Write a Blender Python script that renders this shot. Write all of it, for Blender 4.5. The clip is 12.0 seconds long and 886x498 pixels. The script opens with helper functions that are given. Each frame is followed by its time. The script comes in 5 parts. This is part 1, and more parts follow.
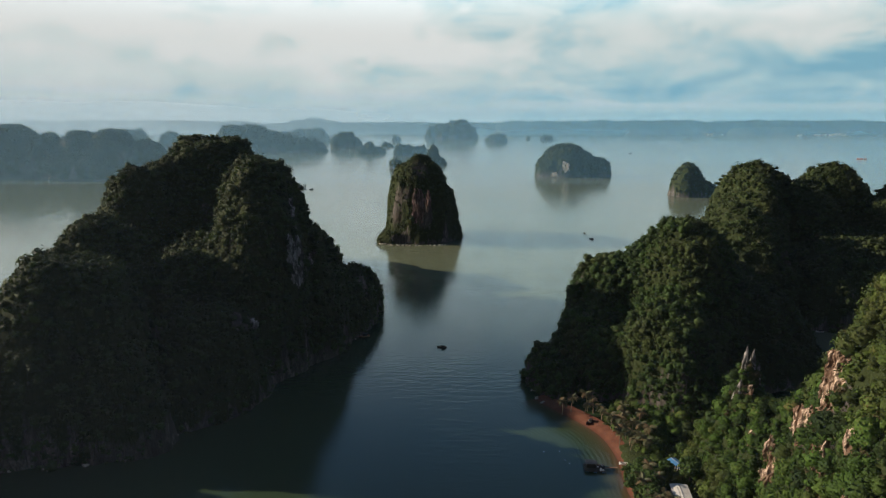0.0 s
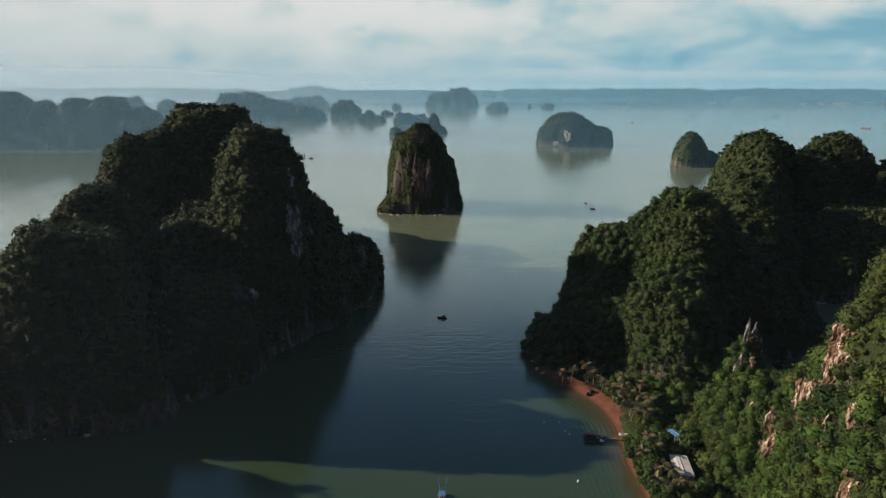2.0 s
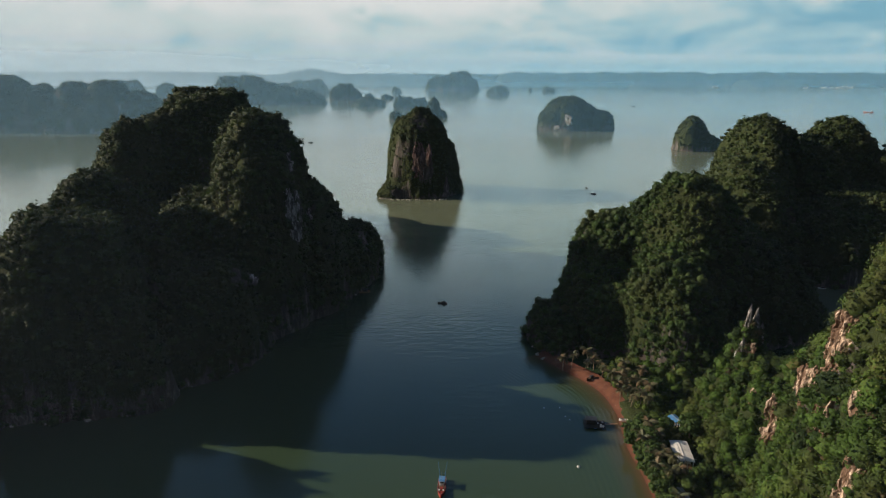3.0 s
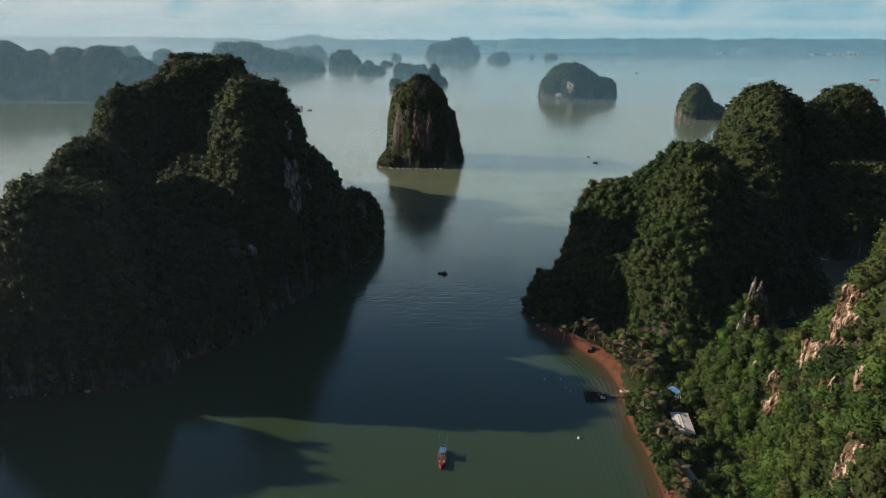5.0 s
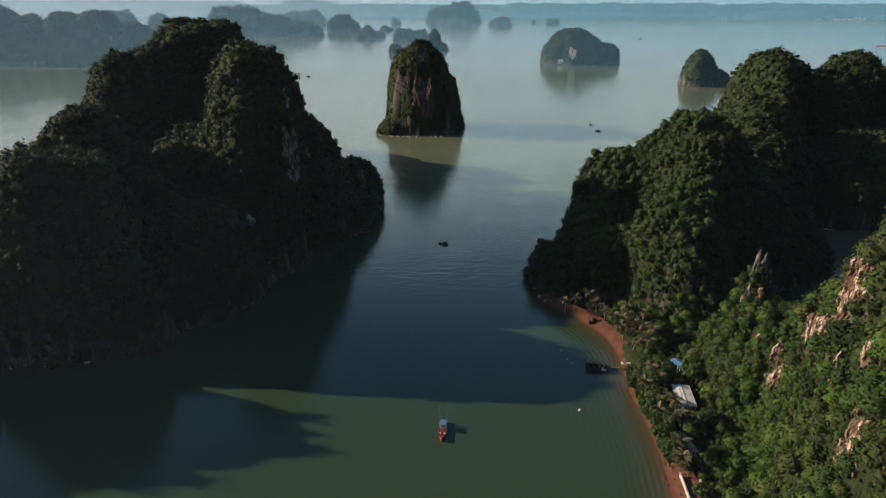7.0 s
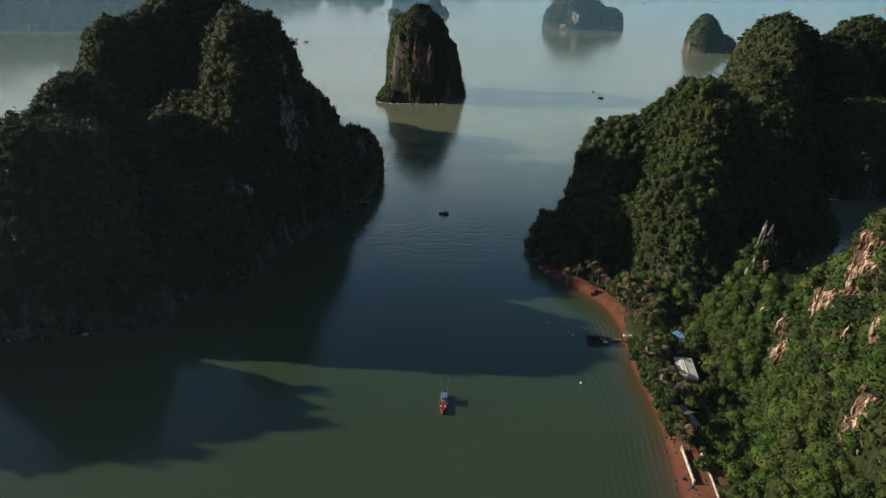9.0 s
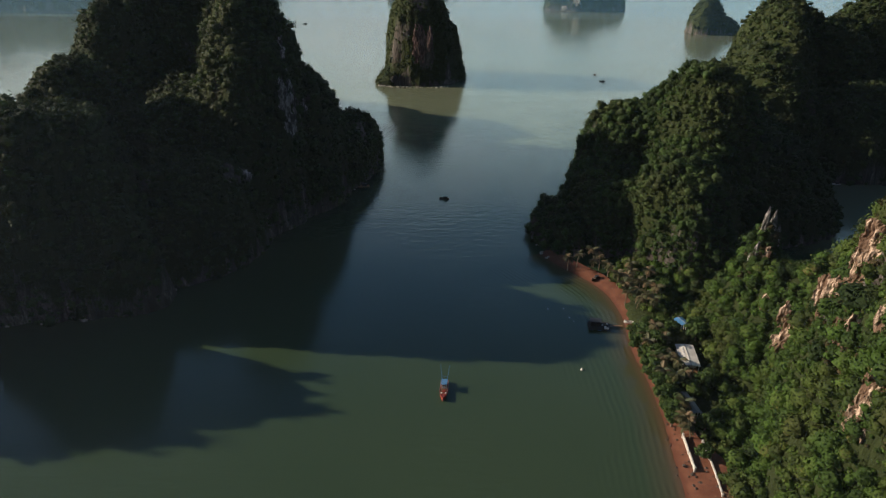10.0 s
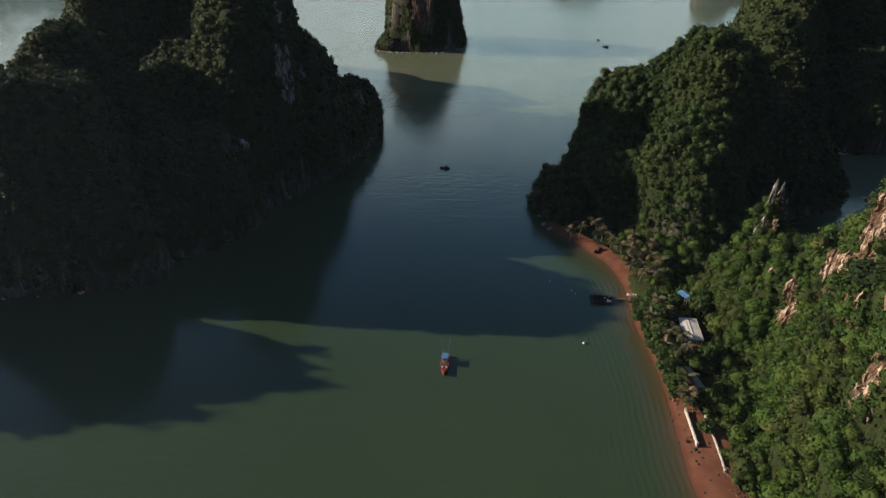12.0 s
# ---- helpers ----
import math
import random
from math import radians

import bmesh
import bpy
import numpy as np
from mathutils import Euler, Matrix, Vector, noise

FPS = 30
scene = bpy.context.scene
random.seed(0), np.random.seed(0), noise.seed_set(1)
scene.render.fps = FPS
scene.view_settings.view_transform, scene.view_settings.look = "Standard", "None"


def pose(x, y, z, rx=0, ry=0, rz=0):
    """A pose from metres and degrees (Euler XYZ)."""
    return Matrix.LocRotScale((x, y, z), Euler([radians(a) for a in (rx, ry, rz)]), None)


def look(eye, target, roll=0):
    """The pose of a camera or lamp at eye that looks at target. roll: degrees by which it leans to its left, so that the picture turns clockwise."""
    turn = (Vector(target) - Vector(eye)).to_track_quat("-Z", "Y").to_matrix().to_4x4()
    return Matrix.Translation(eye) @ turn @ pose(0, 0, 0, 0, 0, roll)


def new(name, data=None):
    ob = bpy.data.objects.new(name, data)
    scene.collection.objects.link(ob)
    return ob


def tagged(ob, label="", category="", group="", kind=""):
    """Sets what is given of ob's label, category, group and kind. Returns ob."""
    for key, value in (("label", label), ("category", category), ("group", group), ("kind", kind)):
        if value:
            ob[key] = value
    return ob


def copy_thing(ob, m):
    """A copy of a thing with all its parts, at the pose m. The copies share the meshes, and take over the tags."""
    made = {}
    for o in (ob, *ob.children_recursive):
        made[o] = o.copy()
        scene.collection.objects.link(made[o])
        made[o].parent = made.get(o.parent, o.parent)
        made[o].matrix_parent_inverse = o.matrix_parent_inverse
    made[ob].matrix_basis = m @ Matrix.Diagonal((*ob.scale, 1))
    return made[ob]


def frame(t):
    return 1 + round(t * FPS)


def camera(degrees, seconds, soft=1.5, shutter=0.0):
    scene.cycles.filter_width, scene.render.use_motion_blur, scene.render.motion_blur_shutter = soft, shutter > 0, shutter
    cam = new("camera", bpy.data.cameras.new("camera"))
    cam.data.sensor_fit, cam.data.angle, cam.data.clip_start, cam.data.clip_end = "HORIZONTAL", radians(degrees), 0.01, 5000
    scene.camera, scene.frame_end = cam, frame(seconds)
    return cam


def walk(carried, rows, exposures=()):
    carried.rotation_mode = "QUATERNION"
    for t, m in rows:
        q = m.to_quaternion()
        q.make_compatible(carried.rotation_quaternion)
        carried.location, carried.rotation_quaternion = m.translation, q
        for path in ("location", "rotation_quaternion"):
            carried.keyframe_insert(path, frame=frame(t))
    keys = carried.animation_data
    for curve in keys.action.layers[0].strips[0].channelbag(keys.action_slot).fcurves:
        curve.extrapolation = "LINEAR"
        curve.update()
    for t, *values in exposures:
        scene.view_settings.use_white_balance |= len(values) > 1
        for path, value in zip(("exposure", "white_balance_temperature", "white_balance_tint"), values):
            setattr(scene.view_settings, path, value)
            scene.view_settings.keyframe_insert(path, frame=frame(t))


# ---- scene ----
cam = camera(66.9, 12.0, soft=1.2)
# seconds, x, y, z, yaw, pitch, roll: a slow glide forward while the gimbal tilts down
ROWS = [
    (0, 0.00, 0.00, 125.00, 0.000, -11.482, -0.017),
    (1, -0.06, 1.28, 125.03, 0.014, -12.784, 0.024),
    (2, -0.13, 2.65, 125.05, 0.026, -14.099, 0.061),
    (3, -0.20, 4.08, 125.07, 0.036, -15.427, 0.094),
    (4, -0.28, 5.59, 125.09, 0.045, -16.766, 0.123),
    (5, -0.37, 7.16, 125.10, 0.051, -18.115, 0.150),
    (6, -0.47, 8.81, 125.11, 0.054, -19.476, 0.176),
    (7, -0.58, 10.51, 125.12, 0.055, -20.846, 0.202),
    (8, -0.70, 12.27, 125.13, 0.053, -22.225, 0.228),
    (9, -0.83, 14.09, 125.14, 0.047, -23.613, 0.255),
    (10, -0.98, 15.97, 125.15, 0.039, -25.008, 0.285),
    (11, -1.15, 17.89, 125.16, 0.026, -26.411, 0.318),
    (12, -1.34, 19.87, 125.17, 0.010, -27.821, 0.355),
]


def aim(x, y, z, yaw, pitch, roll):
    a, b = radians(yaw), radians(pitch)
    ahead = Vector((-math.sin(a) * math.cos(b), math.cos(a) * math.cos(b), math.sin(b)))
    return look((x, y, z), Vector((x, y, z)) + ahead, roll)


EXPOSURES = [(0.0, 0.0, 6700, 15), (12.0, 0.0, 6700, 15)]
walk(cam, [(t, aim(*row)) for t, *row in ROWS], EXPOSURES)

# ---------------------------------------------------------------- light
SUN_UP, SUN_AZ = 20.0, 10.0  # degrees above the sea; degrees beyond straight left
toward_sun = Vector((-math.cos(radians(SUN_AZ)) * math.cos(radians(SUN_UP)), math.sin(radians(SUN_AZ)) * math.cos(radians(SUN_UP)), math.sin(radians(SUN_UP))))
sun = new("sun", bpy.data.lights.new("sun", "SUN"))
sun.data.energy, sun.data.angle, sun.data.color = 6.6, radians(0.6), (1.0, 0.86, 0.68)
sun.matrix_world = look(toward_sun * 1000, (0, 0, 0))


def nodes_of(tree):
    """A shorthand for building node trees: add(type, (input, value), ...)."""

    def add(kind, *inputs):
        node = tree.nodes.new(kind)
        for key, value in inputs:
            if isinstance(value, bpy.types.NodeSocket):
                tree.links.new(value, node.inputs[key])
            else:
                node.inputs[key].default_value = value
        return node

    return add


def ramp(add, fac, stops, kind="LINEAR"):
    node = add("ShaderNodeValToRGB", (0, fac))
    node.color_ramp.interpolation = kind
    els = node.color_ramp.elements
    while len(els) < len(stops):
        els.new(0.5)
    for el, (at, col) in zip(els, stops):
        el.position = at
        el.color = (*col, 1) if len(col) == 3 else col
    return node.outputs[0]


def math_node(add, op, a, b=0.0, clamp=False):
    node = add("ShaderNodeMath", (0, a), (1, b))
    node.operation, node.use_clamp = op, clamp
    return node.outputs[0]


def mix_col(add, fac, a, b, blend="MIX"):
    node = add("ShaderNodeMix", (0, fac))
    node.data_type, node.blend_type = "RGBA", blend
    for slot, value in ((6, a), (7, b)):
        if isinstance(value, bpy.types.NodeSocket):
            node.id_data.links.new(value, node.inputs[slot])
        else:
            node.inputs[slot].default_value = (*value, 1)
    return node.outputs[2]


def make_world():
    world = bpy.data.worlds.new("sky")
    world.use_nodes = True
    scene.world = world
    tree = world.node_tree
    tree.nodes.clear()
    add = nodes_of(tree)
    air = add("ShaderNodeTexSky")
    air.sky_type, air.sun_disc, air.sun_elevation, air.sun_rotation = "NISHITA", False, radians(SUN_UP), radians(SUN_AZ - 90)
    air.altitude, air.air_density, air.dust_density, air.ozone_density = 100, 1.2, 3.0, 2.0
    sky = air.outputs[0]
    way = add("ShaderNodeTexCoord").outputs["Generated"]
    xyz = add("ShaderNodeSeparateXYZ", (0, way)).outputs
    # a soft cloud deck, white to the left, with a blue gap low on the right and a bright thin bank under it
    soft_at = add("ShaderNodeMapping", (0, way), ("Scale", (1.5, 1.5, 7.0)), ("Location", (0.35, 0.2, 0.1))).outputs[0]
    soft = add("ShaderNodeTexNoise", ("Vector", soft_at), ("Scale", 2.2), ("Detail", 5.0), ("Roughness", 0.5), ("Distortion", 0.3)).outputs[0]
    puff_at = add("ShaderNodeMapping", (0, way), ("Scale", (1.0, 1.0, 2.6)), ("Location", (0.7, 0.0, 0.25))).outputs[0]
    puff = add("ShaderNodeTexNoise", ("Vector", puff_at), ("Scale", 8.0), ("Detail", 10.0), ("Roughness", 0.58), ("Distortion", 0.6)).outputs[0]
    deck = ramp(add, math_node(add, "MULTIPLY", xyz[2], 4.0), [(0.0, (0.44,) * 3), (0.035, (0.60,) * 3), (0.065, (0.34,) * 3), (0.13, (0.20,) * 3), (0.25, (0.20,) * 3), (0.38, (0.52,) * 3), (1.0, (0.58,) * 3)], "EASE")
    side = math_node(add, "MULTIPLY", xyz[0], -0.30)
    lift = math_node(add, "MULTIPLY", math_node(add, "SUBTRACT", 0.55, deck), ramp(add, xyz[0], [(0.0, (1, 1, 1)), (0.30, (0, 0, 0))], "EASE"))
    shape = math_node(add, "ADD", math_node(add, "MULTIPLY", math_node(add, "SUBTRACT", soft, 0.5), 1.1), math_node(add, "MULTIPLY", math_node(add, "SUBTRACT", puff, 0.5), 1.9))
    white = math_node(add, "ADD", math_node(add, "ADD", math_node(add, "ADD", deck, side), lift), math_node(add, "MULTIPLY", shape, 0.75))
    # single cumulus heads: bearing (east over north), height, half width, half height, how white
    north = math_node(add, "MAXIMUM", xyz[1], 0.05)
    east = math_node(add, "DIVIDE", xyz[0], north)
    rise = math_node(add, "DIVIDE", xyz[2], north)
    lumps = add("ShaderNodeTexNoise", ("Vector", add("ShaderNodeMapping", (0, way), ("Scale", (1, 1, 1.5))).outputs[0]), ("Scale", 17.0), ("Detail", 7.0), ("Roughness", 0.6)).outputs[0]
    lumps = math_node(add, "MULTIPLY", math_node(add, "SUBTRACT", lumps, 0.5), 2.6)
    for u, v, w, h, much in [(-0.135, 0.13, 0.10, 0.062, 0.55), (-0.17, 0.085, 0.16, 0.02, 0.30), (-0.312, 0.088, 0.024, 0.012, 0.45), (-0.388, 0.085, 0.028, 0.014, 0.40), (0.55, 0.155, 0.24, 0.05, 0.32),
                             (-0.42, 0.15, 0.30, 0.03, 0.25), (0.03, 0.08, 0.11, 0.02, 0.28), (0.19, 0.008, 0.17, 0.008, 0.45), (0.55, 0.006, 0.22, 0.006, 0.30)]:
        a, b = math_node(add, "DIVIDE", math_node(add, "SUBTRACT", east, u), w), math_node(add, "DIVIDE", math_node(add, "SUBTRACT", rise, v), h)
        far = math_node(add, "SQRT", math_node(add, "ADD", math_node(add, "MULTIPLY", a, a), math_node(add, "MULTIPLY", b, b)))
        head = ramp(add, math_node(add, "MULTIPLY", math_node(add, "ADD", far, lumps), 0.5), [(0.05, (much,) * 3), (0.42, (much * 0.5,) * 3), (0.66, (0, 0, 0))], "EASE")
        white = math_node(add, "ADD", white, head)
    clouds = ramp(add, white, [(0.05, (1.9, 4.2, 5.3)), (0.30, (3.6, 5.6, 6.1)), (0.52, (5.6, 6.7, 6.6)), (0.85, (7.1, 7.6, 7.4))])
    # the sky above the cloud deck, out of the picture: deep blue
    high = ramp(add, xyz[2], [(0.0, (4.0, 5.4, 6.0)), (0.28, (2.7, 5.2, 7.6)), (0.46, (0.9, 3.0, 5.9)), (0.62, (0.35, 0.95, 2.4)), (1.0, (0.2, 0.5, 1.5))])
    high = mix_col(add, 0.10, high, sky)
    above = ramp(add, xyz[2], [(0.24, (0, 0, 0)), (0.44, (0.97, 0.97, 0.97))], "EASE")
    # higher sky brightened to lighten what the water reflects
    reflection_boost = ramp(add, xyz[2], [(0.10, (1, 1, 1)), (0.22, (1.5, 1.75, 1.85))], "EASE")
    painted = mix_col(add, above, mix_col(add, 1.0, clouds, reflection_boost, "MULTIPLY"), high)
    # the unseen sky to the south and east, dimmed to deepen the shade
    south = ramp(add, math_node(add, "ADD", math_node(add, "MULTIPLY", xyz[1], 0.5), 0.5), [(0.34, (0.17, 0.19, 0.24)), (0.60, (1, 1, 1))], "EASE")
    painted = mix_col(add, 1.0, painted, south, "MULTIPLY")
    east_side = ramp(add, xyz[0], [(0.58, (1, 1, 1)), (0.90, (0.32, 0.35, 0.42))], "EASE")
    painted = mix_col(add, 1.0, painted, east_side, "MULTIPLY")
    # the bright cloud round the hidden sun
    near_sun = add("ShaderNodeVectorMath", (0, way), (1, tuple(toward_sun)))
    near_sun.operation = "DOT_PRODUCT"
    glow = ramp(add, near_sun.outputs["Value"], [(0.35, (1, 1, 1)), (0.8, (1.35, 1.2, 1.15)), (1.0, (2.0, 1.85, 1.6))], "EASE")
    painted = mix_col(add, ramp(add, xyz[2], [(0.15, (0, 0, 0)), (0.24, (1, 1, 1))]), painted, mix_col(add, 1.0, painted, glow, "MULTIPLY"))
    # haze low over the water
    low = ramp(add, xyz[2], [(0.0, (1, 1, 1)), (0.022, (0, 0, 0))], "EASE")
    haze = mix_col(add, ramp(add, math_node(add, "ADD", xyz[0], 0.5), [(0.2, (0, 0, 0)), (0.9, (1, 1, 1))]), (5.6, 6.5, 6.5), (3.6, 5.6, 6.0))
    painted = mix_col(add, math_node(add, "MULTIPLY", low, 0.7), painted, haze)
    back = add("ShaderNodeBackground", ("Color", painted), ("Strength", 0.1)).outputs[0]
    add("ShaderNodeOutputWorld", ("Surface", back))


make_world()


# ---------------------------------------------------------------- materials
def material(name):
    mat = bpy.data.materials.new(name)
    mat.use_nodes = True
    mat.node_tree.nodes.clear()
    return mat, nodes_of(mat.node_tree)


def finish(add, shader):
    add("ShaderNodeOutputMaterial", ("Surface", shader))


def surface(add, color, rough, bump=None, strength=0.4, distance=0.1, metal=0.0, spec=0.3, extra=()):
    ins = [("Base Color", color), ("Roughness", rough), ("Metallic", metal), ("Specular IOR Level", spec), *extra]
    if bump is not None:
        ins.append(("Normal", add("ShaderNodeBump", ("Height", bump), ("Strength", strength), ("Distance", distance)).outputs[0]))
    return add("ShaderNodeBsdfPrincipled", *ins).outputs[0]


def noise_at(add, scale, detail=5.0, rough=0.55, stretch=None, distortion=0.0, coord="Object"):
    at = add("ShaderNodeTexCoord").outputs[coord]
    if stretch:
        at = add("ShaderNodeMapping", (0, at), ("Scale", stretch)).outputs[0]
    return add("ShaderNodeTexNoise", ("Vector", at), ("Scale", scale), ("Detail", detail), ("Roughness", rough), ("Distortion", distortion)).outputs[0]


def mat_plain(name, color, rough=0.6, metal=0.0, vary=0.25, scale=1.5, grain=20.0, spec=0.3):
    """Paint, wood, metal or stone with stains at one scale and grain at another."""
    mat, add = material(name)
    big, small = noise_at(add, scale), noise_at(add, grain)
    dark = tuple(c * (1 - vary) for c in color)
    light = tuple(min(1, c * (1 + vary)) for c in color)
    col = mix_col(add, ramp(add, big, [(0.35, (0, 0, 0)), (0.65, (1, 1, 1))]), dark, light)
    col = mix_col(add, math_node(add, "MULTIPLY", small, 0.3), col, tuple(c * 0.5 for c in color))
    finish(add, surface(add, col, rough, small, 0.2, 0.02, metal, spec))
    return mat


def mat_rock():
    """Limestone with rust and white streaks; undergrowth where the stored 'green' value is high."""
    mat, add = material("karst_rock")
    tall = noise_at(add, 0.35, 8, 0.62, (1, 1, 0.22), 0.8)
    fine = noise_at(add, 1.6, 8, 0.65, (1, 1, 0.35))
    patch = noise_at(add, 0.05, 4)
    grey = ramp(add, tall, [(0.30, (0.04, 0.038, 0.036)), (0.46, (0.085, 0.078, 0.072)), (0.58, (0.17, 0.155, 0.135)), (0.74, (0.42, 0.39, 0.34))])
    rust = ramp(add, tall, [(0.30, (0.05, 0.035, 0.03)), (0.50, (0.078, 0.062, 0.056)), (0.72, (0.24, 0.20, 0.18))])
    stone = mix_col(add, ramp(add, patch, [(0.42, (0, 0, 0)), (0.6, (1, 1, 1))]), grey, rust)
    stone = mix_col(add, ramp(add, fine, [(0.40, (0.75, 0.75, 0.75)), (0.6, (0, 0, 0))]), stone, (0.05, 0.048, 0.04))
    moss = mix_col(add, noise_at(add, 0.6, 6), (0.012, 0.020, 0.007), (0.045, 0.060, 0.018))
    stored = add("ShaderNodeAttribute")
    stored.attribute_name = "green"
    green = stored.outputs["Fac"]
    edge = math_node(add, "ADD", green, math_node(add, "MULTIPLY", math_node(add, "SUBTRACT", fine, 0.5), 0.9))
    col = mix_col(add, ramp(add, edge, [(0.42, (0, 0, 0)), (0.58, (1, 1, 1))]), stone, moss)
    relief = math_node(add, "ADD", tall, math_node(add, "MULTIPLY", fine, 0.6))
    finish(add, surface(add, col, 0.9, relief, 0.9, 1.6, 0, 0.15))
    return mat


def mat_leaves(name, dark, light, dry):
    """Foliage: each crown its own green, some of them dry or brownish."""
    mat, add = material(name)
    stored = add("ShaderNodeAttribute")
    stored.attribute_name = "tone"
    leafy = add("ShaderNodeNewGeometry").outputs["Random Per Island"]
    own = math_node(add, "ADD", math_node(add, "MULTIPLY", stored.outputs["Fac"], 0.80), math_node(add, "MULTIPLY", leafy, 0.20))
    col = ramp(add, own, [(0.0, dark), (0.45, tuple((a + b) / 2 for a, b in zip(dark, light))), (0.86, light), (1.0, dry)])
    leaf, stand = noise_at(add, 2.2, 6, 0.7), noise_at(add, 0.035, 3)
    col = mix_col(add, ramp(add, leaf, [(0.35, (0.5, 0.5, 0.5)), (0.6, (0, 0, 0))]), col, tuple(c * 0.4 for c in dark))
    col = mix_col(add, ramp(add, stand, [(0.48, (0, 0, 0)), (0.64, (0.35, 0.35, 0.35))]), col, dry)
    thin = add("ShaderNodeBsdfTranslucent", ("Color", mix_col(add, 1.0, col, (1.3, 1.5, 0.7), "MULTIPLY"))).outputs[0]
    finish(add, add("ShaderNodeMixShader", (0, 0.12), (1, surface(add, col, 0.7, leaf, 0.8, 0.3, 0, 0.2)), (2, thin)).outputs[0])
    return mat


def murk_colour(add):
    """Green by the shore, paler out in the bay beyond the narrows; the shut lagoon's pale tone replaces sunlight."""
    at = add("ShaderNodeSeparateXYZ", (0, add("ShaderNodeTexCoord").outputs["Object"])).outputs
    drift = noise_at(add, 0.006, 4)
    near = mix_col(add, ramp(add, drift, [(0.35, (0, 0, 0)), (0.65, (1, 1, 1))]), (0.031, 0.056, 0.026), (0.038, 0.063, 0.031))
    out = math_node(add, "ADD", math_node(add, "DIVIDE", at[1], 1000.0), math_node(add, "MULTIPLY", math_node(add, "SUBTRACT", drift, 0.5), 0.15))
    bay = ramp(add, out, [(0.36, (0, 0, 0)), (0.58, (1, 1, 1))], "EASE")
    # lagoon colour raised to look sunlit, though hills shade it
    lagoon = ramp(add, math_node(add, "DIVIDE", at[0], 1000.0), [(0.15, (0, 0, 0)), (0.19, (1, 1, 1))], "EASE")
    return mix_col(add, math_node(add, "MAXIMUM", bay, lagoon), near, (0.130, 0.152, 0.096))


def wake(add, x, y, half_x, half_y, turn, length):
    """A short train of waves left by a passing boat: place, reach, heading of the crests in degrees and wave length."""
    at = add("ShaderNodeTexCoord").outputs["Object"]
    near = add("ShaderNodeMapping", (0, at), ("Location", (-x / half_x, -y / half_y, 0)), ("Scale", (1 / half_x, 1 / half_y, 1))).outputs[0]
    far = add("ShaderNodeVectorMath", (0, near))
    far.operation = "LENGTH"
    mask = ramp(add, far.outputs["Value"], [(0.35, (1, 1, 1)), (1.0, (0, 0, 0))], "EASE")
    across = add("ShaderNodeSeparateXYZ", (0, add("ShaderNodeMapping", (0, at), ("Rotation", (0, 0, radians(turn)))).outputs[0])).outputs[0]
    bent = math_node(add, "ADD", across, math_node(add, "MULTIPLY", noise_at(add, 0.05, 2), 3.0))
    return math_node(add, "MULTIPLY", math_node(add, "SINE", math_node(add, "MULTIPLY", bent, 6.2832 / length)), mask)


def mat_water():
    """Silty green sea with small wind ripples, long slow swell and two wakes."""
    mat, add = material("bay_water")
    at = add("ShaderNodeTexCoord").outputs["Object"]
    ripple = add("ShaderNodeTexNoise", ("Vector", add("ShaderNodeMapping", (0, at), ("Scale", (0.5, 1.0, 1.0)), ("Rotation", (0, 0, 0.3))).outputs[0]),
                 ("Scale", 0.55), ("Detail", 5.0), ("Roughness", 0.6)).outputs[0]
    chop = noise_at(add, 0.32, 3, 0.55, (0.35, 1.0, 1.0), 0.4)
    wave = add("ShaderNodeTexWave", ("Vector", add("ShaderNodeMapping", (0, at), ("Rotation", (0, 0, 0.9))).outputs[0]), ("Scale", 0.055), ("Distortion", 5.0),
                ("Detail", 2.0), ("Detail Scale", 0.4))
    wave.wave_type, wave.bands_direction = "BANDS", "X"
    swell = wave.outputs["Fac"]
    gust = ramp(add, noise_at(add, 0.012, 4, 0.6, (1, 0.5, 1)), [(0.36, (0.25, 0.25, 0.25)), (0.62, (1, 1, 1))])
    height = math_node(add, "ADD", math_node(add, "MULTIPLY", math_node(add, "ADD", ripple, math_node(add, "MULTIPLY", chop, 1.7)), gust), math_node(add, "MULTIPLY", swell, 0.10))
    for spot in ((-41, 480, 11, 40, 14, 2.4), (-140, 178, 9, 13, -35, 2.2)):
        height = math_node(add, "ADD", height, math_node(add, "MULTIPLY", wake(add, *spot), 0.7))
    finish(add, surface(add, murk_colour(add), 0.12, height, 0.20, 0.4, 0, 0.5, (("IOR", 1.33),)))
    return mat


